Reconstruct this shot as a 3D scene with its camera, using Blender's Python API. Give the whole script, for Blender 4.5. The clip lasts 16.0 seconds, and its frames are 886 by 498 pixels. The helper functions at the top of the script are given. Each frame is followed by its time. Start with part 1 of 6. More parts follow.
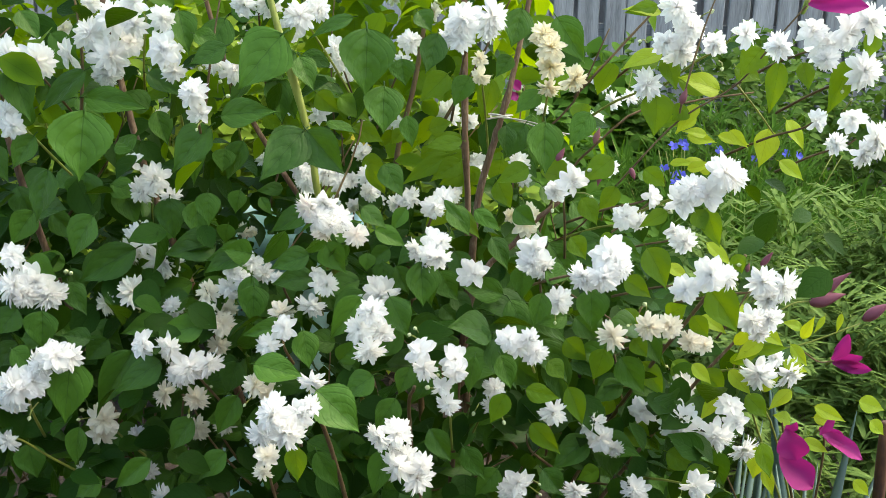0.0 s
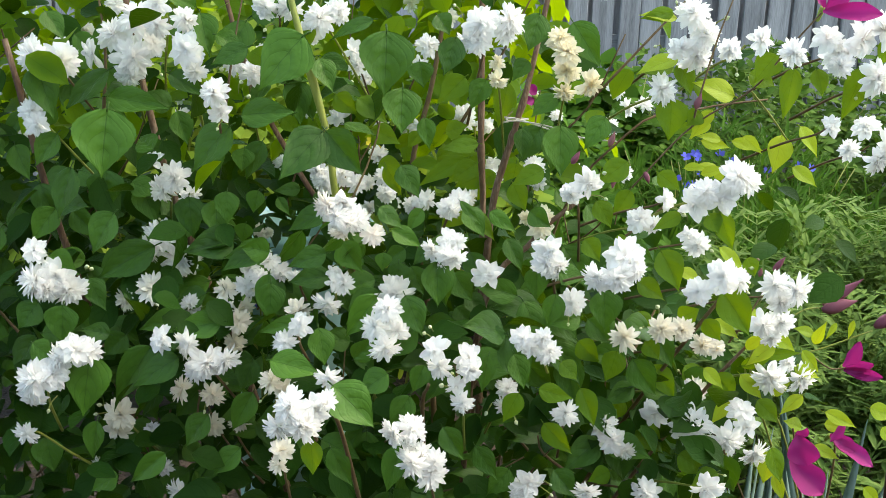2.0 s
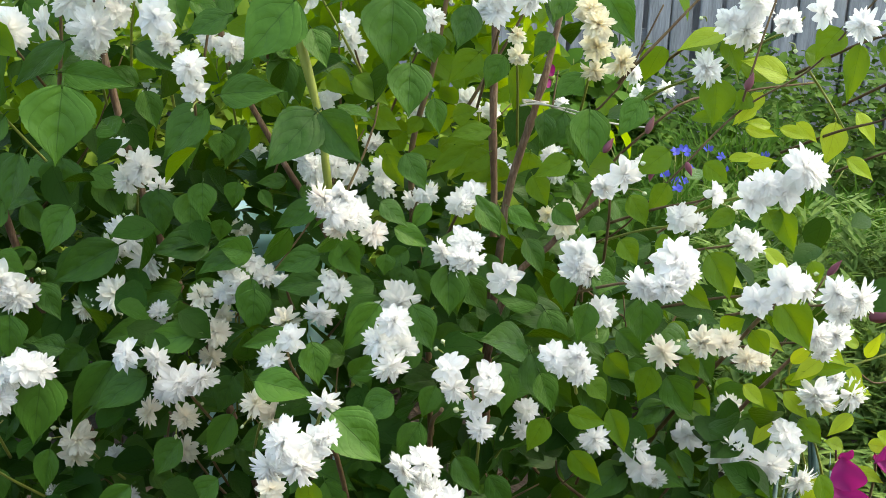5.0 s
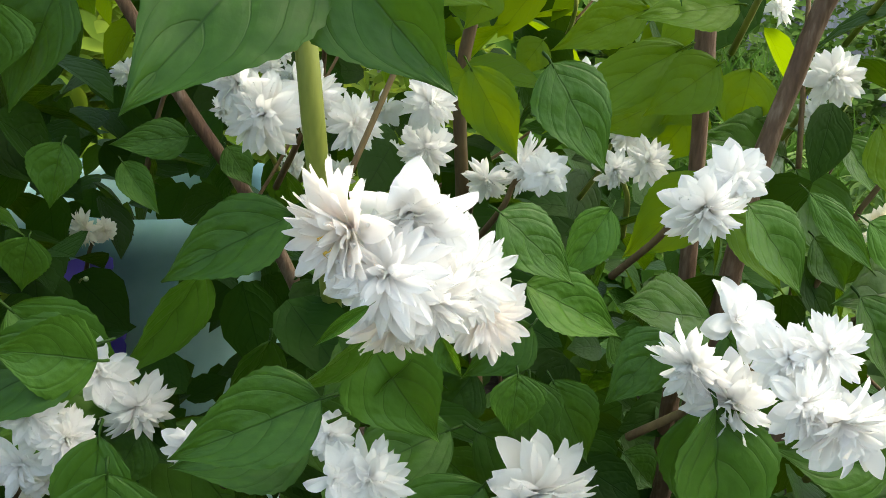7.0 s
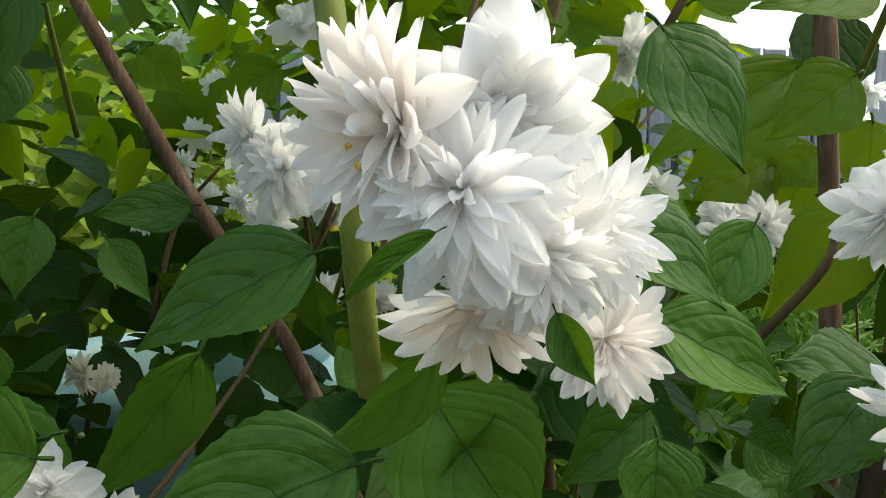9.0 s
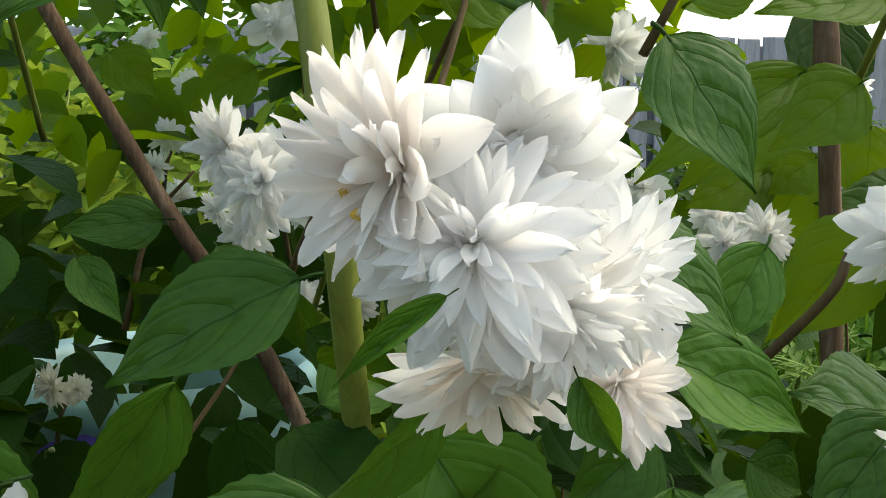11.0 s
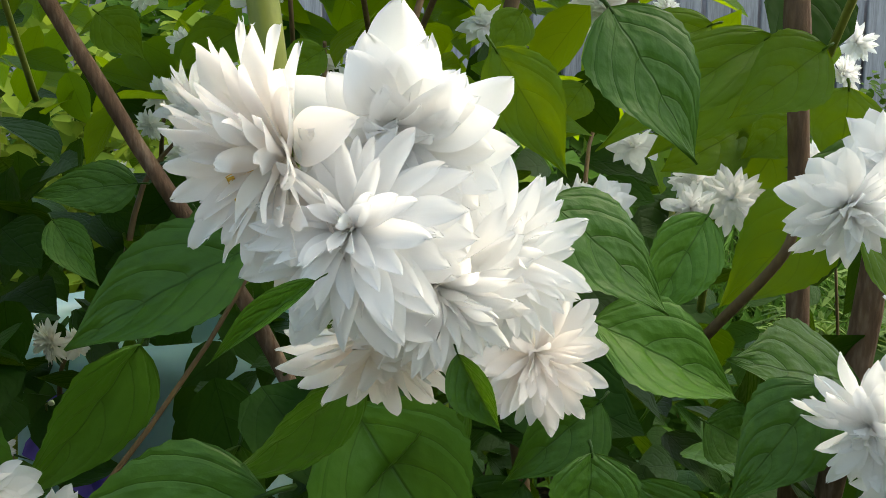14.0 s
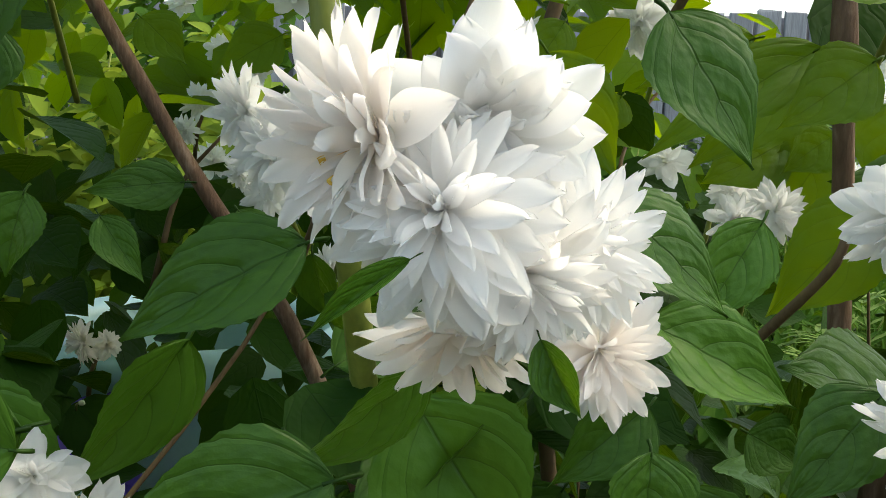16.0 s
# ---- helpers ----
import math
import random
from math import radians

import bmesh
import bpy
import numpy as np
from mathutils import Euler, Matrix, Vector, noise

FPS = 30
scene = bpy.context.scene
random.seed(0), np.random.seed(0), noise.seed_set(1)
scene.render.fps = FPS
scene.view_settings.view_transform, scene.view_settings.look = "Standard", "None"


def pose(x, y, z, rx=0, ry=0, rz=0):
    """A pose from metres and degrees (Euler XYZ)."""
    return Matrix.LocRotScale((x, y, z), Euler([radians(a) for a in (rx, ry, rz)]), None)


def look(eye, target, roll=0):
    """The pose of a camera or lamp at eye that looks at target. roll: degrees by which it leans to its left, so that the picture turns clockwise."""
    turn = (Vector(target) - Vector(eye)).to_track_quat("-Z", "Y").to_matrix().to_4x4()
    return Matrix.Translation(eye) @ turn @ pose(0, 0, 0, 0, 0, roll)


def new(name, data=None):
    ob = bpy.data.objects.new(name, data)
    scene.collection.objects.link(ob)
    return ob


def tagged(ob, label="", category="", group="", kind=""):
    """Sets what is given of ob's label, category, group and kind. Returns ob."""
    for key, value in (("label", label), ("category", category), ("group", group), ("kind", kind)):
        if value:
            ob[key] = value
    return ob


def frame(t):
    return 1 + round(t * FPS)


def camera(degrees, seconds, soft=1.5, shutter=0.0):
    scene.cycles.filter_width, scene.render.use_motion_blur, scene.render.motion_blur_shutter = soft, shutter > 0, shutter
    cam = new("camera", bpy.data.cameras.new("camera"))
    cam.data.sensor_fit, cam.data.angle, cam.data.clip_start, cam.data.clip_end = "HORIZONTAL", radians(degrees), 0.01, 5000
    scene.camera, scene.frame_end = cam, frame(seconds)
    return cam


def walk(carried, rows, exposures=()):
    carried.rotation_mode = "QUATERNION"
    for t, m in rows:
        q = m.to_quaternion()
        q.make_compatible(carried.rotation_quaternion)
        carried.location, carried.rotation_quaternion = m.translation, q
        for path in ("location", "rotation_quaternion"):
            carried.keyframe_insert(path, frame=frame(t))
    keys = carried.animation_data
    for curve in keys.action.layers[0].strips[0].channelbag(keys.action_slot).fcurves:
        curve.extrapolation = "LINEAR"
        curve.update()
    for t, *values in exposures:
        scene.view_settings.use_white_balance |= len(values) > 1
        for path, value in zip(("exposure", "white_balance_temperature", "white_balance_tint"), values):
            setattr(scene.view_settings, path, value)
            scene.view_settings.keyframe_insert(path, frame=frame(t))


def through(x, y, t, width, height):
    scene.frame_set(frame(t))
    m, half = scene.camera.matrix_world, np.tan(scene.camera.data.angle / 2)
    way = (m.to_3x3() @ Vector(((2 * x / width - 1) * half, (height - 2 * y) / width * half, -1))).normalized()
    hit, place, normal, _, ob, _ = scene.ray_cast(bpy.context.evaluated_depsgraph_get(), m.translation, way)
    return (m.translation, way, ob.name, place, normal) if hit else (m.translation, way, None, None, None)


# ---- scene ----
cam = camera(50.0, 16.0, soft=0.6)
PATH = [
    (0, (0.016, 0.006, 1.250), (0.002, 1.945, 0.762), 1.1),
    (0.5, (0.014, -0.003, 1.249), (-0.005, 1.937, 0.764), 1.0),
    (1, (0.020, -0.010, 1.246), (-0.011, 1.931, 0.767), 1.2),
    (1.5, (0.017, -0.013, 1.246), (-0.017, 1.929, 0.771), 1.5),
    (2, (0.010, -0.011, 1.241), (-0.026, 1.933, 0.774), 1.7),
    (2.5, (0.001, -0.009, 1.237), (-0.041, 1.935, 0.768), 1.8),
    (3, (-0.003, -0.007, 1.234), (-0.035, 1.936, 0.764), 2.0),
    (3.2, (-0.004, -0.007, 1.229), (-0.035, 1.937, 0.761), 1.8),
    (5.3, (-0.064, 0.225, 1.204), (0.007, 2.166, 0.729), 2.7),
    (5.5, (-0.088, 0.289, 1.200), (0.023, 2.226, 0.715), 2.9),
    (6, (-0.118, 0.465, 1.171), (0.072, 2.392, 0.668), 3.3),
    (6.5, (-0.135, 0.697, 1.129), (0.077, 2.616, 0.606), 3.4),
    (7, (-0.157, 0.848, 1.096), (0.104, 2.739, 0.500), 3.3),
    (7.5, (-0.172, 0.923, 1.089), (0.134, 2.779, 0.409), 2.7),
    (8, (-0.159, 0.949, 1.063), (0.148, 2.830, 0.457), 1.7),
    (8.5, (-0.148, 0.961, 1.036), (0.096, 2.914, 0.683), 1.0),
    (9, (-0.155, 0.940, 1.016), (0.023, 2.925, 0.853), 0.5),
    (9.2, (-0.160, 0.940, 1.016), (0.019, 2.927, 0.870), 0.6),
    (11.3, (-0.157, 0.960, 1.025), (0.079, 2.935, 0.816), 0.4),
    (11.5, (-0.152, 0.958, 1.023), (0.078, 2.928, 0.763), 0.8),
    (12, (-0.146, 0.953, 1.029), (0.074, 2.921, 0.747), 0.3),
    (12.5, (-0.134, 0.952, 1.025), (0.049, 2.926, 0.756), -0.3),
    (13, (-0.136, 0.952, 1.031), (0.065, 2.921, 0.746), -0.2),
    (13.5, (-0.134, 0.954, 1.026), (0.044, 2.926, 0.743), -0.2),
    (14, (-0.138, 0.951, 1.030), (0.045, 2.922, 0.743), 0.3),
    (14.5, (-0.140, 0.950, 1.027), (0.021, 2.927, 0.770), 0.4),
    (15, (-0.143, 0.951, 1.028), (0.005, 2.928, 0.770), 0.9),
    (15.5, (-0.145, 0.951, 1.024), (0.004, 2.929, 0.765), 1.3),
    (16, (-0.149, 0.950, 1.025), (0.003, 2.929, 0.774), 1.5),
]
walk(cam, [(t, look(eye, target, roll)) for t, eye, target, roll in PATH], [(0, 2.10, 7500, 2), (7.4, 2.04, 7500, 2), (9.0, 1.68, 7600, 2), (16, 1.68, 7600, 2)])

# ---- light ----
world = bpy.data.worlds.new("sky_world")
scene.world = world
world.use_nodes = True
wn = world.node_tree
wn.nodes.clear()
sky = wn.nodes.new("ShaderNodeTexSky")
sky.sky_type, sky.sun_disc = "NISHITA", False
SUN_EL, SUN_AZ = radians(56), radians(85)  # azimuth from +y towards +x
sky.sun_elevation, sky.sun_rotation = SUN_EL, SUN_AZ
sky.air_density, sky.dust_density = 1.2, 2.5
back = wn.nodes.new("ShaderNodeBackground")
back.inputs["Strength"].default_value = 0.15
out = wn.nodes.new("ShaderNodeOutputWorld")
wn.links.new(sky.outputs[0], back.inputs["Color"])
wn.links.new(back.outputs[0], out.inputs["Surface"])

sun = new("sun", bpy.data.lights.new("sun", "SUN"))
sun.data.energy, sun.data.angle, sun.data.color = 0.38, radians(42), (1.0, 0.95, 0.86)
sun.matrix_world = look((math.sin(SUN_AZ) * math.cos(SUN_EL) * 9, math.cos(SUN_AZ) * math.cos(SUN_EL) * 9, math.sin(SUN_EL) * 9), (0, 0, 0))


# ---- materials ----
def material(name):
    m = bpy.data.materials.new(name)
    m.use_nodes = True
    m.node_tree.nodes.clear()
    return m, m.node_tree


def mathn(nt, op, a, b=None):
    n = nt.nodes.new("ShaderNodeMath")
    n.operation = op
    for i, v in enumerate((a, b)):
        if v is None:
            continue
        if isinstance(v, (int, float)):
            n.inputs[i].default_value = v
        else:
            nt.links.new(v, n.inputs[i])
    return n.outputs[0]


def ramp(nt, fac, stops):
    n = nt.nodes.new("ShaderNodeValToRGB")
    el = n.color_ramp.elements
    while len(el) < len(stops):
        el.new(0.5)
    for e, (p, c) in zip(el, stops):
        e.position, e.color = p, (*c, 1)
    nt.links.new(fac, n.inputs[0])
    return n.outputs[0]


def mix_color(nt, fac, a, b, blend="MIX"):
    n = nt.nodes.new("ShaderNodeMix")
    n.data_type, n.blend_type = "RGBA", blend
    for sock, v in ((n.inputs[0], fac), (n.inputs[6], a), (n.inputs[7], b)):
        if isinstance(v, (int, float)):
            sock.default_value = v
        elif isinstance(v, tuple):
            sock.default_value = (*v, 1)
        else:
            nt.links.new(v, sock)
    return n.outputs[2]


def noise_tex(nt, scale, detail=4.0, rough=0.55, coords="Object"):
    tc = nt.nodes.new("ShaderNodeTexCoord")
    n = nt.nodes.new("ShaderNodeTexNoise")
    n.inputs["Scale"].default_value, n.inputs["Detail"].default_value, n.inputs["Roughness"].default_value = scale, detail, rough
    nt.links.new(tc.outputs[coords], n.inputs["Vector"])
    return n.outputs["Fac"]


def finish(nt, shader):
    o = nt.nodes.new("ShaderNodeOutputMaterial")
    nt.links.new(shader, o.inputs["Surface"])


def bump(nt, height, strength, distance):
    b = nt.nodes.new("ShaderNodeBump")
    b.inputs["Strength"].default_value, b.inputs["Distance"].default_value = strength, distance
    nt.links.new(height, b.inputs["Height"])
    return b.outputs[0]


def leaf_material(name, dark, light, glow, rough=0.5, through=0.35, veins=True, island=False, spec=0.35):
    """A leaf: green above, light shining through it, arched side veins pressed in."""
    m, nt = material(name)
    if island:
        rnd = nt.nodes.new("ShaderNodeNewGeometry").outputs["Random Per Island"]
    else:
        rnd = nt.nodes.new("ShaderNodeObjectInfo").outputs["Random"]
    col = mix_color(nt, rnd, dark, light)
    blot = noise_tex(nt, 9.0 if veins else 60.0, 3.0)
    col = mix_color(nt, mathn(nt, "MULTIPLY", blot, 0.45), col, tuple(c * 1.5 for c in light))
    p = nt.nodes.new("ShaderNodeBsdfPrincipled")
    p.inputs["Roughness"].default_value = rough
    p.inputs["Specular IOR Level"].default_value = spec
    t = nt.nodes.new("ShaderNodeBsdfTranslucent")
    gcol = mix_color(nt, mathn(nt, "MULTIPLY", rnd, 0.6), glow, tuple(c * 0.55 for c in glow))
    if veins:
        uv = nt.nodes.new("ShaderNodeUVMap")
        sep = nt.nodes.new("ShaderNodeSeparateXYZ")
        nt.links.new(uv.outputs[0], sep.inputs[0])
        u = sep.outputs[1]
        v = mathn(nt, "ABSOLUTE", mathn(nt, "SUBTRACT", mathn(nt, "MULTIPLY", sep.outputs[0], 2.0), 1.0))
        mid = mathn(nt, "SUBTRACT", 1.0, mathn(nt, "MULTIPLY", v, 30.0))
        wob = mathn(nt, "MULTIPLY", noise_tex(nt, 4.0, 2.0), 0.06)
        a = mathn(nt, "ADD", mathn(nt, "SUBTRACT", u, mathn(nt, "ADD", mathn(nt, "MULTIPLY", v, 0.15), mathn(nt, "MULTIPLY", mathn(nt, "MULTIPLY", v, v), 0.42))), wob)
        f = mathn(nt, "FRACT", mathn(nt, "MULTIPLY", a, 4.2))
        side = mathn(nt, "SUBTRACT", 1.0, mathn(nt, "MULTIPLY", mathn(nt, "ABSOLUTE", mathn(nt, "SUBTRACT", f, 0.5)), 30.0))
        fine = nt.nodes.new("ShaderNodeTexVoronoi")
        fine.feature = "SMOOTH_F1"
        fine.inputs["Scale"].default_value, fine.inputs["Smoothness"].default_value = 13.0, 0.7
        nt.links.new(uv.outputs[0], fine.inputs["Vector"])
        clamp = lambda s: mathn(nt, "MINIMUM", mathn(nt, "MAXIMUM", s, 0.0), 1.0)
        vein = mathn(nt, "MAXIMUM", clamp(mid), mathn(nt, "MULTIPLY", clamp(side), 0.60))
        col = mix_color(nt, mathn(nt, "MULTIPLY", vein, 0.48), col, tuple(c * 0.45 for c in dark))
        gcol = mix_color(nt, mathn(nt, "MULTIPLY", vein, 0.4), gcol, tuple(c * 0.4 for c in glow))
        soft = mathn(nt, "SUBTRACT", 1.0, mathn(nt, "MULTIPLY", mathn(nt, "ABSOLUTE", mathn(nt, "SUBTRACT", f, 0.5)), 5.0))
        dent = mathn(nt, "ADD", mathn(nt, "MULTIPLY", vein, 0.5), mathn(nt, "MULTIPLY", clamp(soft), 0.35))
        dent = mathn(nt, "ADD", dent, mathn(nt, "MULTIPLY", fine.outputs["Distance"], 0.6))
        h = mathn(nt, "SUBTRACT", mathn(nt, "MULTIPLY", noise_tex(nt, 14.0, 3.0), 0.35), dent)
        nrm = bump(nt, h, 0.36, 0.0018)
        nt.links.new(nrm, p.inputs["Normal"])
    nt.links.new(col, p.inputs["Base Color"])
    nt.links.new(gcol, t.inputs["Color"])
    mx = nt.nodes.new("ShaderNodeMixShader")
    mx.inputs[0].default_value = through
    nt.links.new(p.outputs[0], mx.inputs[1])
    nt.links.new(t.outputs[0], mx.inputs[2])
    finish(nt, mx.outputs[0])
    return m


def petal_material(name, base, warm, glow, rnd_amount=0.5, through=0.35):
    """A petal: pale, with faint lengthwise veins, warmer at its root, light shining through it."""
    m, nt = material(name)
    rnd = nt.nodes.new("ShaderNodeObjectInfo").outputs["Random"]
    uv = nt.nodes.new("ShaderNodeUVMap")
    sep = nt.nodes.new("ShaderNodeSeparateXYZ")
    nt.links.new(uv.outputs[0], sep.inputs[0])
    stripes = nt.nodes.new("ShaderNodeTexNoise")
    stripes.inputs["Scale"].default_value, stripes.inputs["Detail"].default_value = 3.0, 3.0
    mp = nt.nodes.new("ShaderNodeMapping")
    mp.inputs["Scale"].default_value = (7.0, 0.6, 1.0)
    nt.links.new(uv.outputs[0], mp.inputs["Vector"])
    nt.links.new(mp.outputs[0], stripes.inputs["Vector"])
    root = mathn(nt, "MAXIMUM", mathn(nt, "SUBTRACT", 1.0, mathn(nt, "MULTIPLY", sep.outputs[1], 2.4)), 0.0)
    col = mix_color(nt, mathn(nt, "ADD", mathn(nt, "MULTIPLY", mathn(nt, "POWER", rnd, 3.0), rnd_amount), mathn(nt, "MULTIPLY", root, 0.30)), base, warm)
    col = mix_color(nt, mathn(nt, "MULTIPLY", stripes.outputs["Fac"], 0.08), col, tuple(c * 0.86 for c in base))
    p = nt.nodes.new("ShaderNodeBsdfPrincipled")
    p.inputs["Roughness"].default_value = 0.55
    p.inputs["Specular IOR Level"].default_value = 0.15
    nt.links.new(col, p.inputs["Base Color"])
    nt.links.new(bump(nt, stripes.outputs["Fac"], 0.15, 0.0004), p.inputs["Normal"])
    t = nt.nodes.new("ShaderNodeBsdfTranslucent")
    t.inputs["Color"].default_value = (*glow, 1)
    mx = nt.nodes.new("ShaderNodeMixShader")
    mx.inputs[0].default_value = through
    nt.links.new(p.outputs[0], mx.inputs[1])
    nt.links.new(t.outputs[0], mx.inputs[2])
    finish(nt, mx.outputs[0])
    return m


def rough_material(name, a, b, scale, rough=0.8, strength=0.5, distance=0.004, stretch=(1, 1, 1), spec=0.3, c=None):
    """An uneven surface of two or three tones, with grain at two scales; stretch draws the grain out."""
    m, nt = material(name)
    tc = nt.nodes.new("ShaderNodeTexCoord")
    mp = nt.nodes.new("ShaderNodeMapping")
    mp.inputs["Scale"].default_value = stretch
    nt.links.new(tc.outputs["Object"], mp.inputs["Vector"])
    rnd = nt.nodes.new("ShaderNodeObjectInfo").outputs["Random"]
    add = nt.nodes.new("ShaderNodeVectorMath")
    nt.links.new(mp.outputs[0], add.inputs[0])
    cmb = nt.nodes.new("ShaderNodeCombineXYZ")
    for i in range(3):
        nt.links.new(mathn(nt, "MULTIPLY", rnd, 7.0 + 3 * i), cmb.inputs[i])
    nt.links.new(cmb.outputs[0], add.inputs[1])
    big, fine = nt.nodes.new("ShaderNodeTexNoise"), nt.nodes.new("ShaderNodeTexNoise")
    for n, s in ((big, scale), (fine, scale * 7)):
        n.inputs["Scale"].default_value, n.inputs["Detail"].default_value = s, 5.0
        nt.links.new(add.outputs[0], n.inputs["Vector"])
    fac = mathn(nt, "ADD", mathn(nt, "MULTIPLY", big.outputs["Fac"], 0.6), mathn(nt, "MULTIPLY", fine.outputs["Fac"], 0.4))
    stops = [(0.32, a), (0.66, b)] if c is None else [(0.3, a), (0.52, b), (0.68, c)]
    col = ramp(nt, fac, stops)
    col = mix_color(nt, mathn(nt, "MULTIPLY", rnd, 0.35), col, tuple(v * 0.6 for v in a))
    p = nt.nodes.new("ShaderNodeBsdfPrincipled")
    p.inputs["Roughness"].default_value, p.inputs["Specular IOR Level"].default_value = rough, spec
    nt.links.new(col, p.inputs["Base Color"])
    nt.links.new(bump(nt, fac, strength, distance), p.inputs["Normal"])
    finish(nt, p.outputs[0])
    return m


M_LEAF = leaf_material("mock_orange_leaf", (0.0092, 0.036, 0.0048), (0.057, 0.138, 0.0140), (0.16, 0.34, 0.010), rough=0.40, through=0.18, spec=0.20)
# colour of young leaves, also used to paint a backlit look at the back
M_YOUNG = leaf_material("young_and_backlit_mock_orange_leaf", (0.030, 0.080, 0.006), (0.068, 0.145, 0.008), (0.40, 0.56, 0.008), rough=0.45, through=0.36, spec=0.14)
# darker copy of the leaf green, the shrub's inner shade put into it
M_SHADED = leaf_material("inner_leaf_shaded", (0.0035, 0.015, 0.0020), (0.014, 0.046, 0.005), (0.20, 0.40, 0.008), rough=0.5, through=0.10, island=True, spec=0.06)
# lighter copy of the leaf green, light from behind put into its colour
M_BACKLIT = leaf_material("backlit_top_leaf", (0.020, 0.060, 0.004), (0.060, 0.130, 0.008), (0.42, 0.60, 0.010), rough=0.5, through=0.45, island=True, spec=0.06)
M_CLEM_LEAF = leaf_material("clematis_leaf", (0.17, 0.30, 0.014), (0.34, 0.44, 0.020), (0.58, 0.64, 0.02), through=0.45)
M_BED = leaf_material("bed_leaf", (0.022, 0.065, 0.009), (0.060, 0.130, 0.014), (0.14, 0.30, 0.02), veins=False, island=True, through=0.25, spec=0.06, rough=0.65)
M_FEATHER = leaf_material("feathery_leaf", (0.055, 0.112, 0.022), (0.160, 0.235, 0.060), (0.16, 0.27, 0.04), veins=False, island=True, through=0.25, spec=0.06, rough=0.65)
M_COVER = leaf_material("ground_cover_leaf", (0.024, 0.062, 0.010), (0.085, 0.150, 0.024), (0.10, 0.20, 0.015), veins=False, island=True, through=0.2, spec=0.06, rough=0.65)
# brighter yellow-green, with the far bushes' sunlight put into the leaf colour
M_SUNNY = leaf_material("sunlit_yellow_green_leaf", (0.07, 0.15, 0.02), (0.19, 0.26, 0.035), (0.4, 0.5, 0.05), veins=False, island=True, through=0.35, spec=0.06, rough=0.65)
M_STRAP = leaf_material("blue_green_blade", (0.10, 0.17, 0.15), (0.22, 0.31, 0.27), (0.1, 0.22, 0.08), veins=False, through=0.15)
M_PETAL = petal_material("white_petal", (0.925, 0.915, 0.895), (0.91, 0.87, 0.77), (0.945, 0.935, 0.915), 0.20, 0.63)
M_WARM = petal_material("warm_white_petal", (0.925, 0.892, 0.855), (0.91, 0.84, 0.75), (0.945, 0.90, 0.85), 0.32, 0.63)
M_FADED = petal_material("faded_petal", (0.91, 0.875, 0.79), (0.86, 0.78, 0.60), (0.93, 0.88, 0.76), 0.5, 0.5)
M_CREAM = petal_material("cream_petal", (0.90, 0.86, 0.72), (0.86, 0.76, 0.52), (0.92, 0.86, 0.66), 0.5, 0.5)
M_MAGENTA = petal_material("magenta_tepal", (0.27, 0.018, 0.14), (0.40, 0.06, 0.24), (0.50, 0.02, 0.22), through=0.3)
M_MAUVE = petal_material("mauve_bud", (0.25, 0.085, 0.12), (0.34, 0.2, 0.14), (0.35, 0.1, 0.12), through=0.2)
M_VIOLET = petal_material("violet_petal", (0.11, 0.08, 0.42), (0.2, 0.1, 0.5), (0.15, 0.1, 0.6), through=0.25)
M_BLUE = petal_material("blue_petal", (0.10, 0.12, 0.55), (0.16, 0.14, 0.6), (0.15, 0.15, 0.7), through=0.25)
M_BUD = petal_material("cream_bud", (0.60, 0.64, 0.40), (0.40, 0.48, 0.18), (0.6, 0.65, 0.35), through=0.25)
M_ANTHER = rough_material("yellow_anther", (0.75, 0.42, 0.04), (0.88, 0.60, 0.12), 300, 0.7, 0.3, 0.0002)
M_SEPAL = rough_material("pale_green_sepal", (0.22, 0.34, 0.06), (0.34, 0.44, 0.10), 120, 0.6, 0.3, 0.0003)
M_BARK = rough_material("brown_bark", (0.065, 0.032, 0.018), (0.17, 0.10, 0.06), 70, 0.75, 1.0, 0.0018, (1, 1, 0.22), c=(0.34, 0.235, 0.165))
M_TWIG = rough_material("thin_twig", (0.10, 0.055, 0.03), (0.20, 0.14, 0.06), 80, 0.7, 0.6, 0.0008, (1, 1, 0.3))
M_GREEN_STEM = rough_material("green_stem", (0.17, 0.20, 0.035), (0.30, 0.33, 0.06), 70, 0.5, 0.3, 0.0004, (1, 1, 0.15), spec=0.4)
M_TWINE = rough_material("pale_twine", (0.45, 0.40, 0.33), (0.62, 0.58, 0.52), 200, 0.9, 0.5, 0.0004)
M_FENCE = rough_material("weathered_grey_wood", (0.13, 0.13, 0.14), (0.28, 0.28, 0.30), 9, 0.85, 0.8, 0.004, (3, 3, 0.25), c=(0.37, 0.37, 0.39))
M_SOIL = rough_material("soil_and_mulch", (0.018, 0.012, 0.009), (0.050, 0.036, 0.026), 9, 0.95, 1.0, 0.02, c=(0.095, 0.072, 0.055))
M_CHIP = rough_material("bark_chip", (0.06, 0.04, 0.03), (0.15, 0.11, 0.085), 40, 0.9, 0.6, 0.002)
M_STAKE = rough_material("rusty_brown_stake", (0.06, 0.03, 0.02), (0.20, 0.09, 0.04), 30, 0.7, 0.7, 0.002, (1, 1, 0.3))
M_RENDER = rough_material("grey_render", (0.24, 0.22, 0.19), (0.32, 0.30, 0.26), 3, 0.9, 0.4, 0.003)
M_GLAZE = rough_material("turquoise_glaze", (0.32, 0.58, 0.58), (0.48, 0.72, 0.71), 6, 0.35, 0.15, 0.002, spec=0.6)


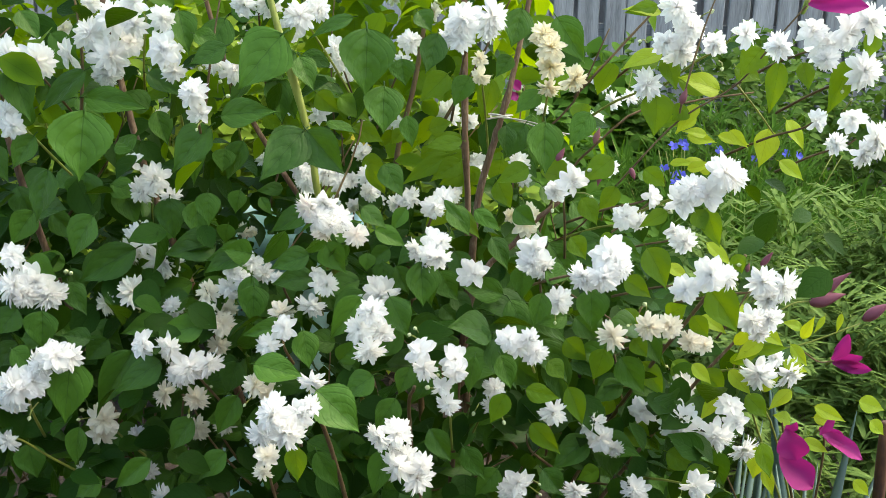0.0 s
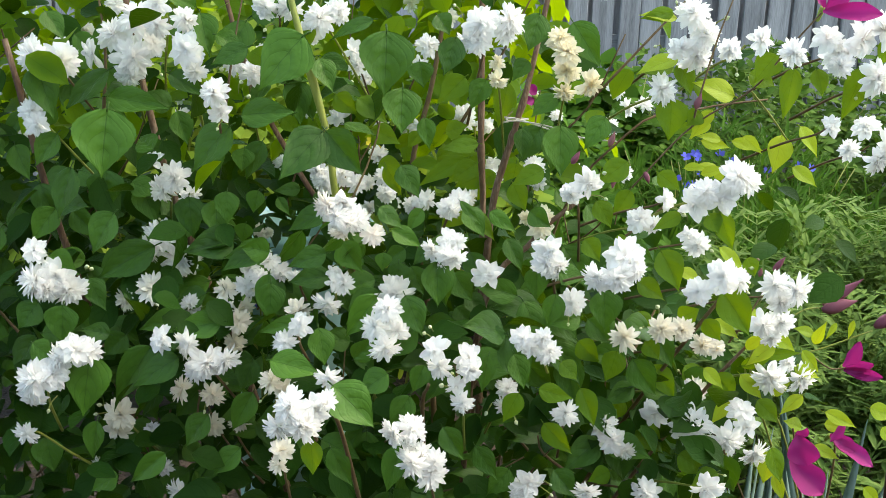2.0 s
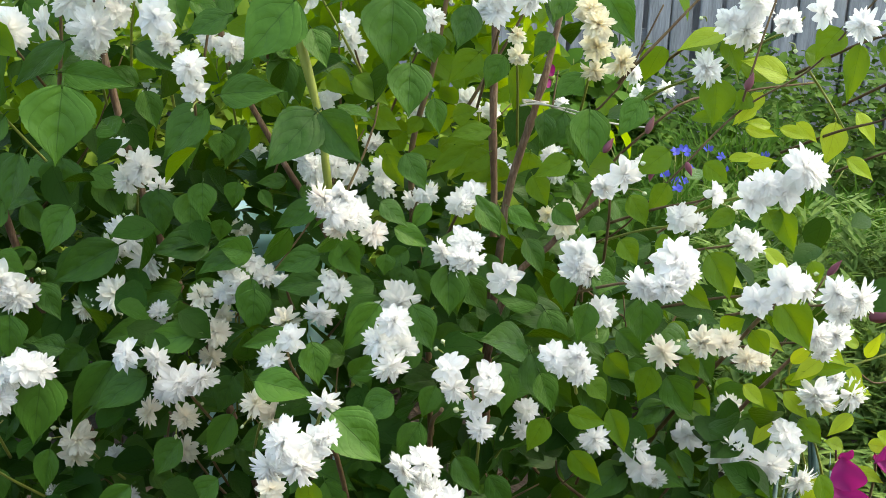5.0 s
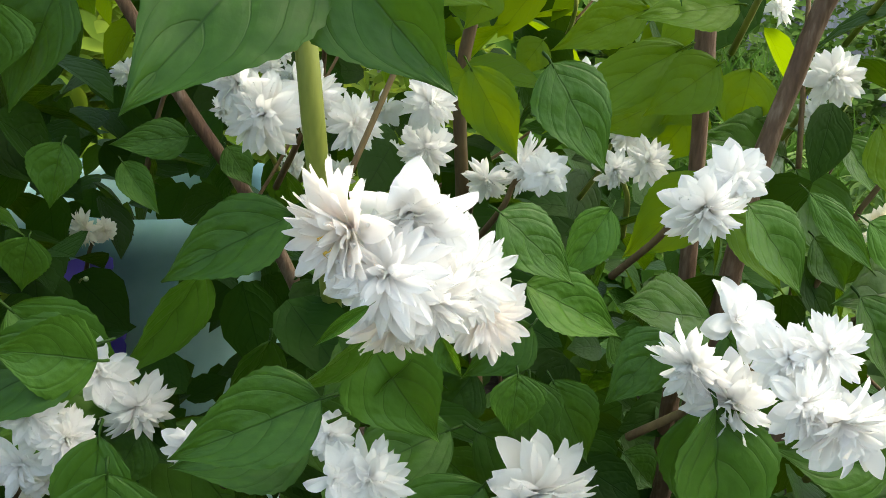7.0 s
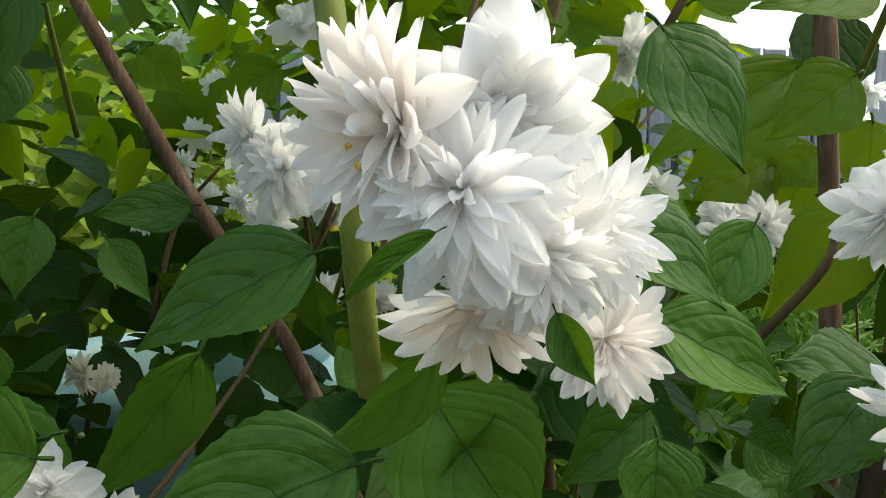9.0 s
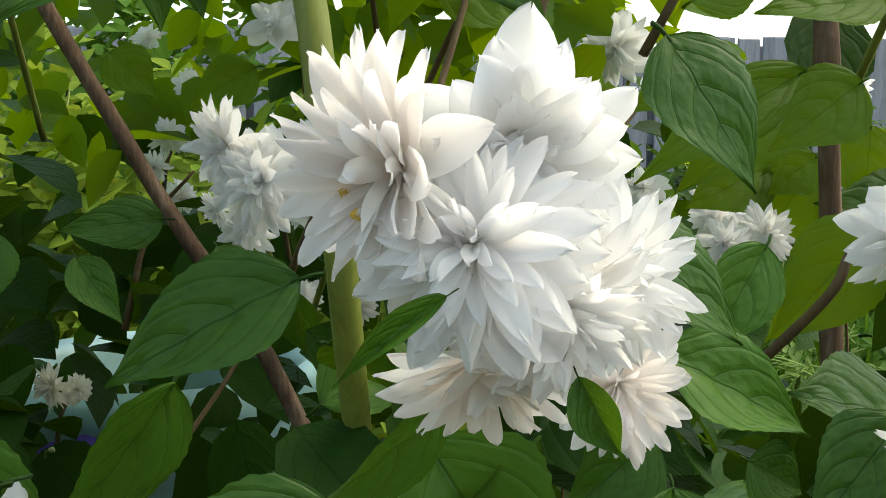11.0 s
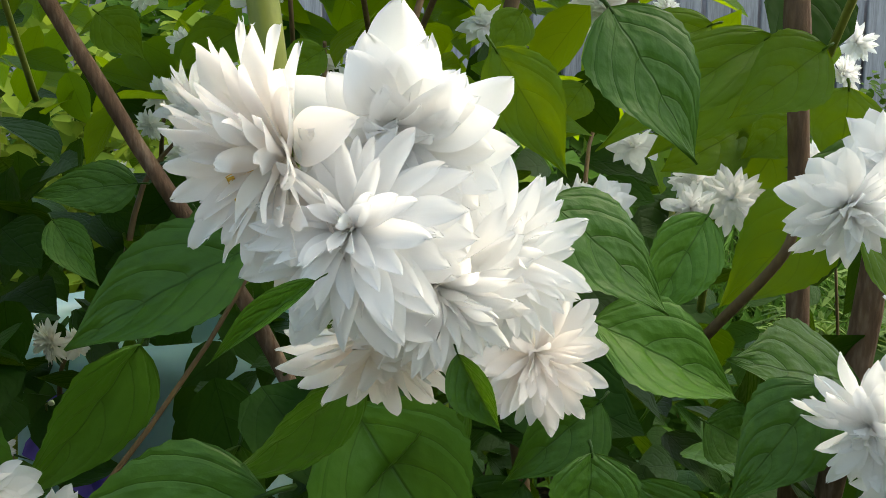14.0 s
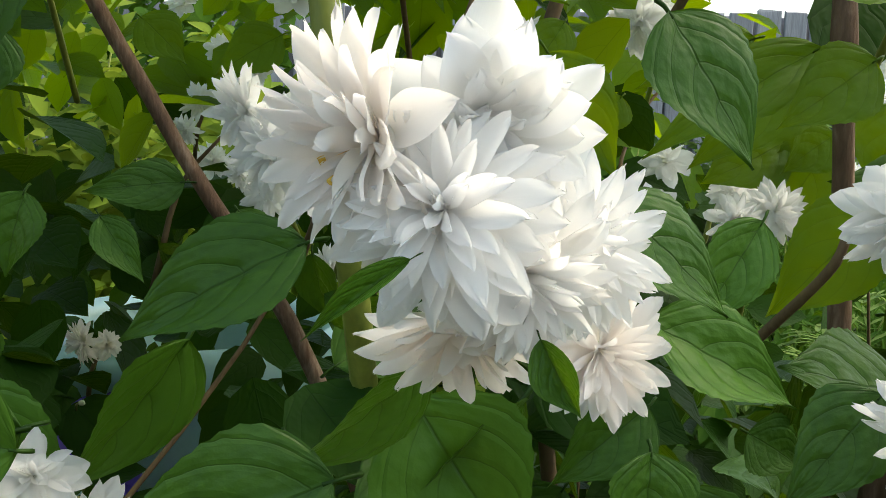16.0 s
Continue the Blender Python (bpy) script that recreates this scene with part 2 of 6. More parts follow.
# ---- builders ----
def link_mesh(name, verts, faces, mat, parent=None, uvs=None, smooth=True):
    me = bpy.data.meshes.new(name)
    me.from_pydata([tuple(v) for v in verts], [], faces)
    if uvs is not None:
        layer = me.uv_layers.new(name="UVMap")
        idx = np.empty(len(me.loops), dtype=np.int32)
        me.loops.foreach_get("vertex_index", idx)
        layer.data.foreach_set("uv", np.asarray(uvs, dtype=np.float32)[idx].ravel())
    if smooth:
        me.polygons.foreach_set("use_smooth", [True] * len(me.polygons))
    me.materials.append(mat)
    me.update()
    ob = new(name, me)
    ob.parent = parent
    return ob


def place(name, me, m, parent, label=""):
    """One more object on a mesh that is there already."""
    ob = new(name, me)
    ob.parent = parent
    ob.matrix_basis = m
    if label:
        ob["label"] = label
    return ob


def empty(name, label, category, group="", kind="", at=(0, 0, 0)):
    ob = new(name)
    ob.location = at
    ob.empty_display_size = 0.05
    return tagged(ob, label, category, group, kind)


def spline(points, n):
    """n + 1 points on a smooth line through the given ones."""
    p = [Vector(q) for q in points]
    p = [p[0] * 2 - p[1]] + p + [p[-1] * 2 - p[-2]]
    res = []
    for i in range(n + 1):
        s = i / n * (len(p) - 3)
        k = min(int(s), len(p) - 4)
        t = s - k
        a, b, c, d = p[k : k + 4]
        res.append(0.5 * ((2 * b) + (c - a) * t + (2 * a - 5 * b + 4 * c - d) * t * t + (3 * b - 3 * c + d - a) * t**3))
    return res


def tube_data(points, r0, r1, sides=8, n=0, lumps=0.0, nodes=(), seed=0):
    """A tapering tube along a smooth line, with swollen nodes at some fractions of its length."""
    rng = random.Random(seed)
    line = spline(points, n or max(6, 4 * len(points)))
    verts, faces = [], []
    up = Vector((0.3, 0.7, 0.2))
    count = len(line)
    for i, q in enumerate(line):
        tan = (line[min(i + 1, count - 1)] - line[max(i - 1, 0)]).normalized()
        x = up.cross(tan).normalized()
        y = tan.cross(x)
        f = i / (count - 1)
        r = r0 + (r1 - r0) * f
        for nd in nodes:
            r *= 1 + 0.45 * math.exp(-(((f - nd) * count / 0.9) ** 2))
        for k in range(sides):
            a = 2 * math.pi * k / sides
            rr = r * (1 + rng.uniform(-lumps, lumps))
            verts.append(q + x * (math.cos(a) * rr) + y * (math.sin(a) * rr))
    for i in range(count - 1):
        for k in range(sides):
            a, b = i * sides + k, i * sides + (k + 1) % sides
            faces.append((a, b, b + sides, a + sides))
    faces.append(tuple(reversed(range(sides))))
    faces.append(tuple(range((count - 1) * sides, count * sides)))
    return verts, faces


def tube(name, points, r0, r1, mat, parent, label="", sides=8, n=0, lumps=0.0, nodes=(), seed=0):
    v, f = tube_data(points, r0, r1, sides, n, lumps, nodes, seed)
    ob = link_mesh(name, v, f, mat, parent)
    if label:
        ob["label"] = label
    return ob


def leaf_data(nu, nv, rng, teeth=0.012, droop=0.12, fold=0.10, pucker=0.014, broad=0.34, tip=0.30):
    """A leaf one long and one wide: stalk at the origin, tip towards +y, upper face towards +z."""
    verts, uvs, faces = [], [], []
    bend, sway = rng.uniform(-0.05, 0.05), rng.uniform(-0.05, 0.05)
    roll = rng.uniform(-0.10, 0.10)
    for i in range(nu + 1):
        u = i / nu
        if u < broad:
            w = 0.5 * math.sin(math.pi / 2 * u / broad) ** 0.62
        else:
            s = (u - broad) / (1 - broad)
            w = 0.5 * max(0.0, math.cos(math.pi / 2 * s)) ** (0.95 + tip) * (1 - 0.2 * s * s)
        for j in range(nv + 1):
            v = j / nv * 2 - 1
            edge = 1 + (teeth * (1 if i % 2 else -1) * (0.4 + abs(v)) if abs(v) > 0.99 and 0.12 < u < 0.9 else 0)
            x = w * v * edge + bend * math.sin(math.pi * u) * 0.5 + sway * u * u
            arch = abs(v) * 0.15 + v * v * 0.42
            z = fold * abs(v) * w * 2 - droop * u * u + pucker * math.cos((u - arch) * 4.2 * 2 * math.pi) * (0.3 + w) * (1 - abs(v) * 0.4)
            z += roll * v * w + 0.03 * math.sin(7 * u + 3 * v) * abs(v)
            z -= 0.05 * max(0, abs(v) - 0.6) * math.sin(math.pi * u)
            verts.append((x, u, z))
            uvs.append((j / nv, u))
    for i in range(nu):
        for j in range(nv):
            a = i * (nv + 1) + j
            faces.append((a, a + 1, a + nv + 2, a + nv + 1))
    return verts, uvs, faces


def leaf_mesh(name, mat, nu, nv, rng, stalk=0.10, **shape):
    verts, uvs, faces = leaf_data(nu, nv, rng, **shape)
    base = len(verts)
    sv, sf = tube_data([(0, -stalk, -0.03 - stalk * 0.3), (0, -stalk * 0.4, -0.012), (0, 0.05, 0)], 0.022, 0.016, 5, 4)
    verts += sv
    uvs += [(0.5, 0.0)] * len(sv)
    faces += [tuple(base + k for k in f) for f in sf]
    me = bpy.data.meshes.new(name)
    me.from_pydata([tuple(v) for v in verts], [], faces)
    layer = me.uv_layers.new(name="UVMap")
    idx = np.empty(len(me.loops), dtype=np.int32)
    me.loops.foreach_get("vertex_index", idx)
    layer.data.foreach_set("uv", np.asarray(uvs, dtype=np.float32)[idx].ravel())
    me.polygons.foreach_set("use_smooth", [True] * len(me.polygons))
    me.materials.append(mat)
    return me


def leaf_pose(base, tip, width, face):
    """The pose that lays a leaf from base to tip, its upper side towards face."""
    y = Vector(tip) - Vector(base)
    length = y.length
    y.normalize()
    z = (Vector(face) - y * y.dot(Vector(face))).normalized()
    x = y.cross(z)
    m = Matrix((x, y, z)).transposed().to_4x4()
    m.translation = base
    return m @ Matrix.Diagonal((width, length, (width + length) / 2, 1))


def petal_data(length, width, cup, curl, nu, nv, rng, point=0.5, notch=0.0):
    """A petal along +y, its inner face towards +z; curl bends it back, cup lifts its edges."""
    verts, uvs, faces = [], [], []
    y = z = 0.0
    ang = 0.0
    wave, ph = rng.uniform(0.02, 0.09), rng.uniform(0, 6)
    roll = rng.uniform(-0.45, 0.45)
    skew, twist = rng.uniform(-0.14, 0.14), rng.uniform(-0.25, 0.25)
    fold = rng.uniform(0.0, 0.25)
    us = [1 - (1 - i / nu) ** 1.45 for i in range(nu + 1)]
    for i, u in enumerate(us):
        if u < 0.6:
            w = width / 2 * (0.14 + 0.86 * math.sin(math.pi / 2 * u / 0.6) ** 0.9)
        else:
            s = (u - 0.6) / 0.4
            w = width / 2 * ((1 - point) * math.sqrt(max(0.0, 1 - s**2.4)) + point * (1 - s**1.5))
        w = max(w, width * 0.02)
        for j in range(nv + 1):
            v = j / nv * 2 - 1
            lift = cup * v * v * w * 1.2 + fold * abs(v) * w + wave * math.sin(9 * u + ph + 3 * v) * length * 0.5
            lift += roll * u * w * v + 0.035 * length * math.sin(13 * u + 2 * ph) * v * abs(v)
            verts.append((w * v + skew * u * u * length * 0.5, y - notch * (1 - abs(v)) * length * (u**8), z + lift))
            uvs.append((j / nv, u))
        step = (us[min(i + 1, nu)] - u) * length
        ang = 0.25 - curl * (u * 1.3 + 0.1) + twist * u
        y += math.cos(ang) * step
        z += math.sin(ang) * step
    for i in range(nu):
        for j in range(nv):
            a = i * (nv + 1) + j
            faces.append((a, a + 1, a + nv + 2, a + nv + 1))
    return verts, uvs, faces


def broad_petal(length, width, cup, curl, nu, nv, rng, point, ragged):
    """A soft broad petal along +y, its inner face towards +z, with a slightly torn tip."""
    verts, uvs, faces = [], [], []
    y = z = 0.0
    ph, sway = rng.uniform(0, 6), rng.uniform(-0.10, 0.10)
    wave, roll, crease = rng.uniform(0.005, 0.022), rng.uniform(-0.22, 0.22), rng.uniform(-0.06, 0.10)
    cut = rng.uniform(-0.5, 0.5)
    us = [1 - (1 - i / nu) ** 1.2 for i in range(nu + 1)]
    for i, u in enumerate(us):
        if u < 0.58:
            w = width / 2 * (0.20 + 0.80 * math.sin(math.pi / 2 * u / 0.58) ** 1.1)
        else:
            s = (u - 0.58) / 0.42
            w = width / 2 * ((1 - point) * max(0.0, 1 - s**2.6) ** 0.5 + point * (1 - s**1.7))
        w = max(w, width * 0.03)
        for j in range(nv + 1):
            v = j / nv * 2 - 1
            lift = cup * v * v * w + crease * (1 - abs(v)) * w + wave * length * math.sin(6 * u + ph + 2.4 * v)
            lift += roll * u * w * v + 0.018 * length * math.sin(11 * u + 2 * ph) * v * abs(v) * u
            torn = ragged * length * u**3 * (math.sin(5.0 * v + ph) + 0.6 * math.sin(11 * v + 2 * ph) - 1.4 * math.exp(-(((v - cut) / 0.16) ** 2)))
            verts.append((w * v + sway * u * u * length, y + torn, z + lift))
            uvs.append((j / nv, u))
        ang = 0.20 - curl * u
        step = (us[min(i + 1, nu)] - u) * length
        y += math.cos(ang) * step
        z += math.sin(ang) * step
    for i in range(nu):
        for j in range(nv):
            k = i * (nv + 1) + j
            faces.append((k, k + 1, k + nv + 2, k + nv + 1))
    return verts, uvs, faces


# petals in the ring, degrees from the axis, length, width, cup, curl
FULL = [(10, 106, 1.00, 0.44, 0.25, 0.45), (12, 95, 1.00, 0.36, 0.25, 0.40), (14, 83, 0.97, 0.29, 0.30, 0.40), (14, 71, 0.92, 0.25, 0.30, 0.40), (13, 59, 0.86, 0.23, 0.35, 0.40), (11, 46, 0.80, 0.22, 0.45, 0.35), (8, 32, 0.74, 0.22, 0.6, 0.30), (5, 16, 0.66, 0.20, 0.8, 0.2)]
OPEN = [(8, 100, 1.00, 0.56, 0.30, 0.40), (9, 88, 1.02, 0.50, 0.30, 0.35), (9, 74, 0.90, 0.40, 0.35, 0.35), (9, 60, 0.72, 0.32, 0.40, 0.40), (7, 46, 0.56, 0.28, 0.50, 0.40), (5, 30, 0.44, 0.26, 0.60, 0.3)]
CUP = [(11, 84, 1.00, 0.36, 0.35, 0.30), (13, 76, 1.04, 0.32, 0.40, 0.20), (13, 66, 1.02, 0.29, 0.40, 0.15), (12, 56, 0.98, 0.26, 0.45, 0.10), (9, 45, 0.90, 0.25, 0.50, 0.10), (5, 33, 0.72, 0.22, 0.50, 0.10)]
SKIRT = [(10, 86, 1.00, 0.40, 0.30, 0.25), (10, 74, 1.00, 0.36, 0.30, 0.20), (10, 62, 0.94, 0.32, 0.35, 0.20), (8, 48, 0.84, 0.28, 0.40, 0.20), (6, 34, 0.72, 0.24, 0.50, 0.2)]
LIFTED = [(10, 70, 1.00, 0.50, 0.30, 0.30), (11, 61, 1.00, 0.44, 0.30, 0.25), (11, 52, 0.92, 0.38, 0.35, 0.30), (9, 45, 0.74, 0.30, 0.40, 0.35), (8, 34, 0.60, 0.28, 0.50, 0.35), (5, 20, 0.48, 0.26, 0.60, 0.3)]
DAISY = [(15, 98, 1.00, 0.30, 0.30, 0.25), (16, 86, 1.00, 0.27, 0.30, 0.20), (16, 74, 0.94, 0.24, 0.35, 0.20), (13, 60, 0.80, 0.22, 0.40, 0.20), (9, 44, 0.64, 0.20, 0.50, 0.2), (6, 26, 0.50, 0.20, 0.5, 0.2)]


def petal_poses(rng, rings, loose=1.0, fullness=1.0):
    """The petals of one double flower of radius one that looks along +z: ring, pose, length, width, cup, curl."""
    for r, (n, ang, length, width, cup, curl) in enumerate(rings):
        for k in range(n):
            if rng.random() > fullness:
                continue
            phi = 360 / n * (k + 0.5 * (r % 2)) + rng.uniform(-11, 11) * loose
            m = pose(0, 0, 0.02 * r, 0, 0, phi - 90) @ pose(0, 0.02, 0, 90 - ang - rng.uniform(-9, 8) * loose, rng.uniform(-16, 16) * loose, rng.uniform(-6, 6))
            yield r, m, length * rng.uniform(0.86, 1.10), width * rng.uniform(0.9, 1.12), cup, curl


def flower_mesh(name, mat, rng, nu=7, nv=4, rings=FULL, fullness=1.0, loose=1.6):
    verts, uvs, faces = [], [], []
    for r, m, length, width, cup, curl in petal_poses(rng, rings, loose, fullness):
        v, t, f = broad_petal(length, width, cup, curl + rng.uniform(-0.2, 0.25), nu, nv, rng, rng.uniform(0.25, 0.95), rng.uniform(0.0, 0.03))
        base = len(verts)
        verts += [m @ Vector(q) for q in v]
        uvs += t
        faces += [tuple(base + k for k in q) for q in f]
    me = bpy.data.meshes.new(name)
    me.from_pydata([tuple(v) for v in verts], [], faces)
    layer = me.uv_layers.new(name="UVMap")
    idx = np.empty(len(me.loops), dtype=np.int32)
    me.loops.foreach_get("vertex_index", idx)
    layer.data.foreach_set("uv", np.asarray(uvs, dtype=np.float32)[idx].ravel())
    me.polygons.foreach_set("use_smooth", [True] * len(me.polygons))
    me.materials.append(mat)
    return me


def facing(at, axis, size, spin):
    """The pose of something of radius one that looks along axis."""
    q = Vector(axis).to_track_quat("Z", "Y").to_matrix().to_4x4()
    return Matrix.Translation(at) @ q @ pose(0, 0, 0, 0, 0, spin) @ Matrix.Diagonal((size, size, size, 1))


def bud_mesh(name, mat, rng, sides=8):
    """A closed bud, one long, with the petal edges wrapped round it."""
    verts, uvs, faces = [], [], []
    n = 7
    for i in range(n + 1):
        u = i / n
        r = 0.34 * math.sin(math.pi * (0.05 + 0.94 * u) ** 0.72) ** 1.1
        for k in range(sides):
            a = 2 * math.pi * k / sides + u * 0.9
            rr = r * (1 + (0.10 if k % 2 else -0.06))
            verts.append((rr * math.cos(a), rr * math.sin(a), u))
            uvs.append((k / sides, 0.4 + 0.6 * u))
    for i in range(n):
        for k in range(sides):
            a, b = i * sides + k, i * sides + (k + 1) % sides
            faces.append((a, b, b + sides, a + sides))
    faces.append(tuple(reversed(range(sides))))
    faces.append(tuple(range(n * sides, (n + 1) * sides)))
    me = bpy.data.meshes.new(name)
    me.from_pydata(verts, [], faces)
    layer = me.uv_layers.new(name="UVMap")
    idx = np.empty(len(me.loops), dtype=np.int32)
    me.loops.foreach_get("vertex_index", idx)
    layer.data.foreach_set("uv", np.asarray(uvs, dtype=np.float32)[idx].ravel())
    me.polygons.foreach_set("use_smooth", [True] * len(me.polygons))
    me.materials.append(mat)
    return me


def leaf_cloud(name, spots, mat, parent=None, fold=0.16):
    """Many small folded leaves in one mesh. spots: base, tip, width, upper side."""
    verts, uvs, faces = [], [], []
    rows = ((0.12, 0.30), (0.32, 0.47), (0.55, 0.49), (0.76, 0.32), (0.90, 0.13))
    for n, (base, tip, w, face) in enumerate(spots):
        base, tip = Vector(base), Vector(tip)
        y = tip - base
        z = (Vector(face) - y * (y.dot(Vector(face)) / max(y.length_squared, 1e-9))).normalized()
        x = y.normalized().cross(z)
        k = len(verts)
        sag = z * (-(0.06 + 0.05 * (n % 4)) * y.length)
        verts.append(base)
        uvs.append((0.5, 0.0))
        for u, h in rows:
            q = base + y * u + sag * (u * u)
            lift = z * (fold * w * h * 2)
            verts += [q - x * (w * h) + lift, q, q + x * (w * h) + lift]
            uvs += [(0.02, u), (0.5, u), (0.98, u)]
        verts.append(tip + sag)
        uvs.append((0.5, 1.0))
        faces += [(k, k + 2, k + 1), (k, k + 3, k + 2)]
        for r in range(4):
            a = k + 1 + 3 * r
            faces += [(a, a + 1, a + 4, a + 3), (a + 1, a + 2, a + 5, a + 4)]
        a = k + 13
        faces += [(a, a + 1, a + 3), (a + 1, a + 2, a + 3)]
    return link_mesh(name, verts, faces, mat, parent, uvs)


def unit(rng):
    v = Vector((rng.gauss(0, 1), rng.gauss(0, 1), rng.gauss(0, 1)))
    return v.normalized()


# ---- ground and fence ----
def ground_sheet():
    xs = np.concatenate([np.linspace(-400, -8, 8), np.linspace(-6, 6, 61), np.linspace(8, 400, 8)])
    ys = np.concatenate([np.linspace(-400, -6, 8), np.linspace(-4, 8, 61), np.linspace(10, 600, 8)])
    verts = []
    for y in ys:
        for x in xs:
            near = abs(x) < 6.5 and -4.5 < y < 8.5
            verts.append((x, y, 0.05 * noise.noise((x * 0.9, y * 0.9, 0)) + 0.015 * noise.noise((x * 6, y * 6, 3)) if near else 0.0))
    w = len(xs)
    faces = [(j * w + i, j * w + i + 1, (j + 1) * w + i + 1, (j + 1) * w + i) for j in range(len(ys) - 1) for i in range(w - 1)]
    return tagged(link_mesh("ground", verts, faces, M_SOIL), "dark garden soil with bark mulch", "ground", kind="structure")


ground_sheet()


def board_mesh(rng, width, height, thick):
    """A weathered fence board with worn edges, upright, its foot at the origin."""
    bm = bmesh.new()
    bmesh.ops.create_cube(bm, size=1)
    bmesh.ops.scale(bm, vec=(width, thick, height), verts=bm.verts)
    bmesh.ops.translate(bm, vec=(0, 0, height / 2), verts=bm.verts)
    bmesh.ops.bevel(bm, geom=bm.edges[:], offset=0.004, segments=1, affect="EDGES")
    for v in bm.verts:
        v.co.x += rng.uniform(-0.002, 0.002)
        if v.co.z > height * 0.9:
            v.co.z += rng.uniform(-0.008, 0.008)
    me = bpy.data.meshes.new("board")
    bm.to_mesh(me)
    bm.free()
    me.materials.append(M_FENCE)
    return me


def build_fence(y=5.5, x0=-4.2, x1=6.5, pitch=0.138, top=1.63):
    fence = empty("fence", "weathered grey wooden board fence behind the bed", "fence", at=(0, y, 0))
    rng = random.Random(4)
    kinds = [board_mesh(rng, pitch - 0.016 - 0.004 * k, top, 0.02) for k in range(4)]
    n = int((x1 - x0) / pitch)
    for i in range(n):
        m = pose(x0 + i * pitch, rng.uniform(-0.006, 0.006), rng.uniform(-0.03, 0.012), 0, rng.uniform(-0.5, 0.5), rng.uniform(-2, 2))
        place("board", rng.choice(kinds), m, fence)
    for i in range(n):
        place("board", rng.choice(kinds), pose(x0 + (i + 0.5) * pitch, 0.072, rng.uniform(-0.05, -0.02), 0, 0, 0), fence)
    for z in (0.35, 1.15):
        rail = board_mesh(rng, 0.09, x1 - x0, 0.035)
        place("rail", rail, pose(x0, 0.036, z, 0, 90, 0), fence)
    for k in range(5):
        post = board_mesh(rng, 0.09, top - 0.02, 0.09)
        place("post", post, pose(x0 + 0.3 + k * 2.5, 0.14, 0, 0, 0, 0), fence)
    return fence


build_fence()


def unseen_wall():
    """A plain unseen wall that closes the garden, added to block low sky light."""
    bm = bmesh.new()
    bmesh.ops.create_cube(bm, size=1)
    bmesh.ops.scale(bm, vec=(18, 0.3, 2.4), verts=bm.verts)
    bmesh.ops.translate(bm, vec=(-1, -4.2, 1.2), verts=bm.verts)
    me = bpy.data.meshes.new("wall_south")
    bm.to_mesh(me)
    bm.free()
    me.materials.append(M_RENDER)
    return tagged(new("wall_south", me), "plain grey rendered wall out of view, added to block low sky light", "wall", kind="structure")


unseen_wall()

# ---- mock orange ----
FLOWERS_TOPLEFT_A = [
    ((-0.564, 1.261, 1.179, 0.051), (-0.536, 1.269, 1.175, 0.051),),
    ((-0.444, 1.318, 1.231, 0.050), (-0.481, 1.326, 1.208, 0.046), (-0.515, 1.334, 1.182, 0.043), (-0.454, 1.316, 1.180, 0.055), (-0.429, 1.330, 1.199, 0.040), (-0.460, 1.318, 1.156, 0.037),),
    ((-0.403, 1.278, 1.252, 0.035), (-0.406, 1.286, 1.225, 0.034), (-0.372, 1.294, 1.232, 0.034),),
    ((-0.352, 1.229, 1.195, 0.047), (-0.344, 1.237, 1.168, 0.031),),
    ((-0.565, 1.254, 1.090, 0.033), (-0.576, 1.262, 1.107, 0.030),),
    ((-0.304, 1.179, 1.145, 0.036), (-0.299, 1.187, 1.120, 0.029),),
    ((-0.412, 1.267, 1.042, 0.030), (-0.388, 1.275, 1.019, 0.042), (-0.408, 1.283, 1.002, 0.036), (-0.366, 1.271, 0.999, 0.030),),
    ((-0.407, 1.263, 0.937, 0.047), (-0.382, 1.271, 0.906, 0.051), (-0.429, 1.279, 0.917, 0.038),),
]
FLOWERS_TOPLEFT_B = [
    ((-0.530, 1.145, 0.942, 0.031),),
]
FLOWERS_TOP_A = [
    ((-0.259, 1.279, 1.252, 0.034), (-0.230, 1.287, 1.255, 0.039),),
    ((-0.183, 1.259, 1.238, 0.042), (-0.198, 1.267, 1.220, 0.033), (-0.163, 1.275, 1.249, 0.034),),
    ((0.028, 1.185, 1.238, 0.043), (0.062, 1.193, 1.244, 0.040), (0.013, 1.201, 1.218, 0.031), (0.024, 1.189, 1.216, 0.032), (0.056, 1.197, 1.229, 0.033),),
]
FLOWERS_CREAM_A = [
    ((0.136, 1.207, 1.207, 0.037), (0.127, 1.215, 1.222, 0.033), (0.139, 1.223, 1.183, 0.034), (0.171, 1.245, 1.167, 0.036), (0.137, 1.219, 1.158, 0.029),),
    ((0.115, 1.218, 0.980, 0.035), (0.119, 1.232, 0.990, 0.029), (0.097, 1.234, 0.988, 0.021),),
    ((0.051, 1.207, 1.171, 0.023), (0.049, 1.215, 1.191, 0.020),),
]
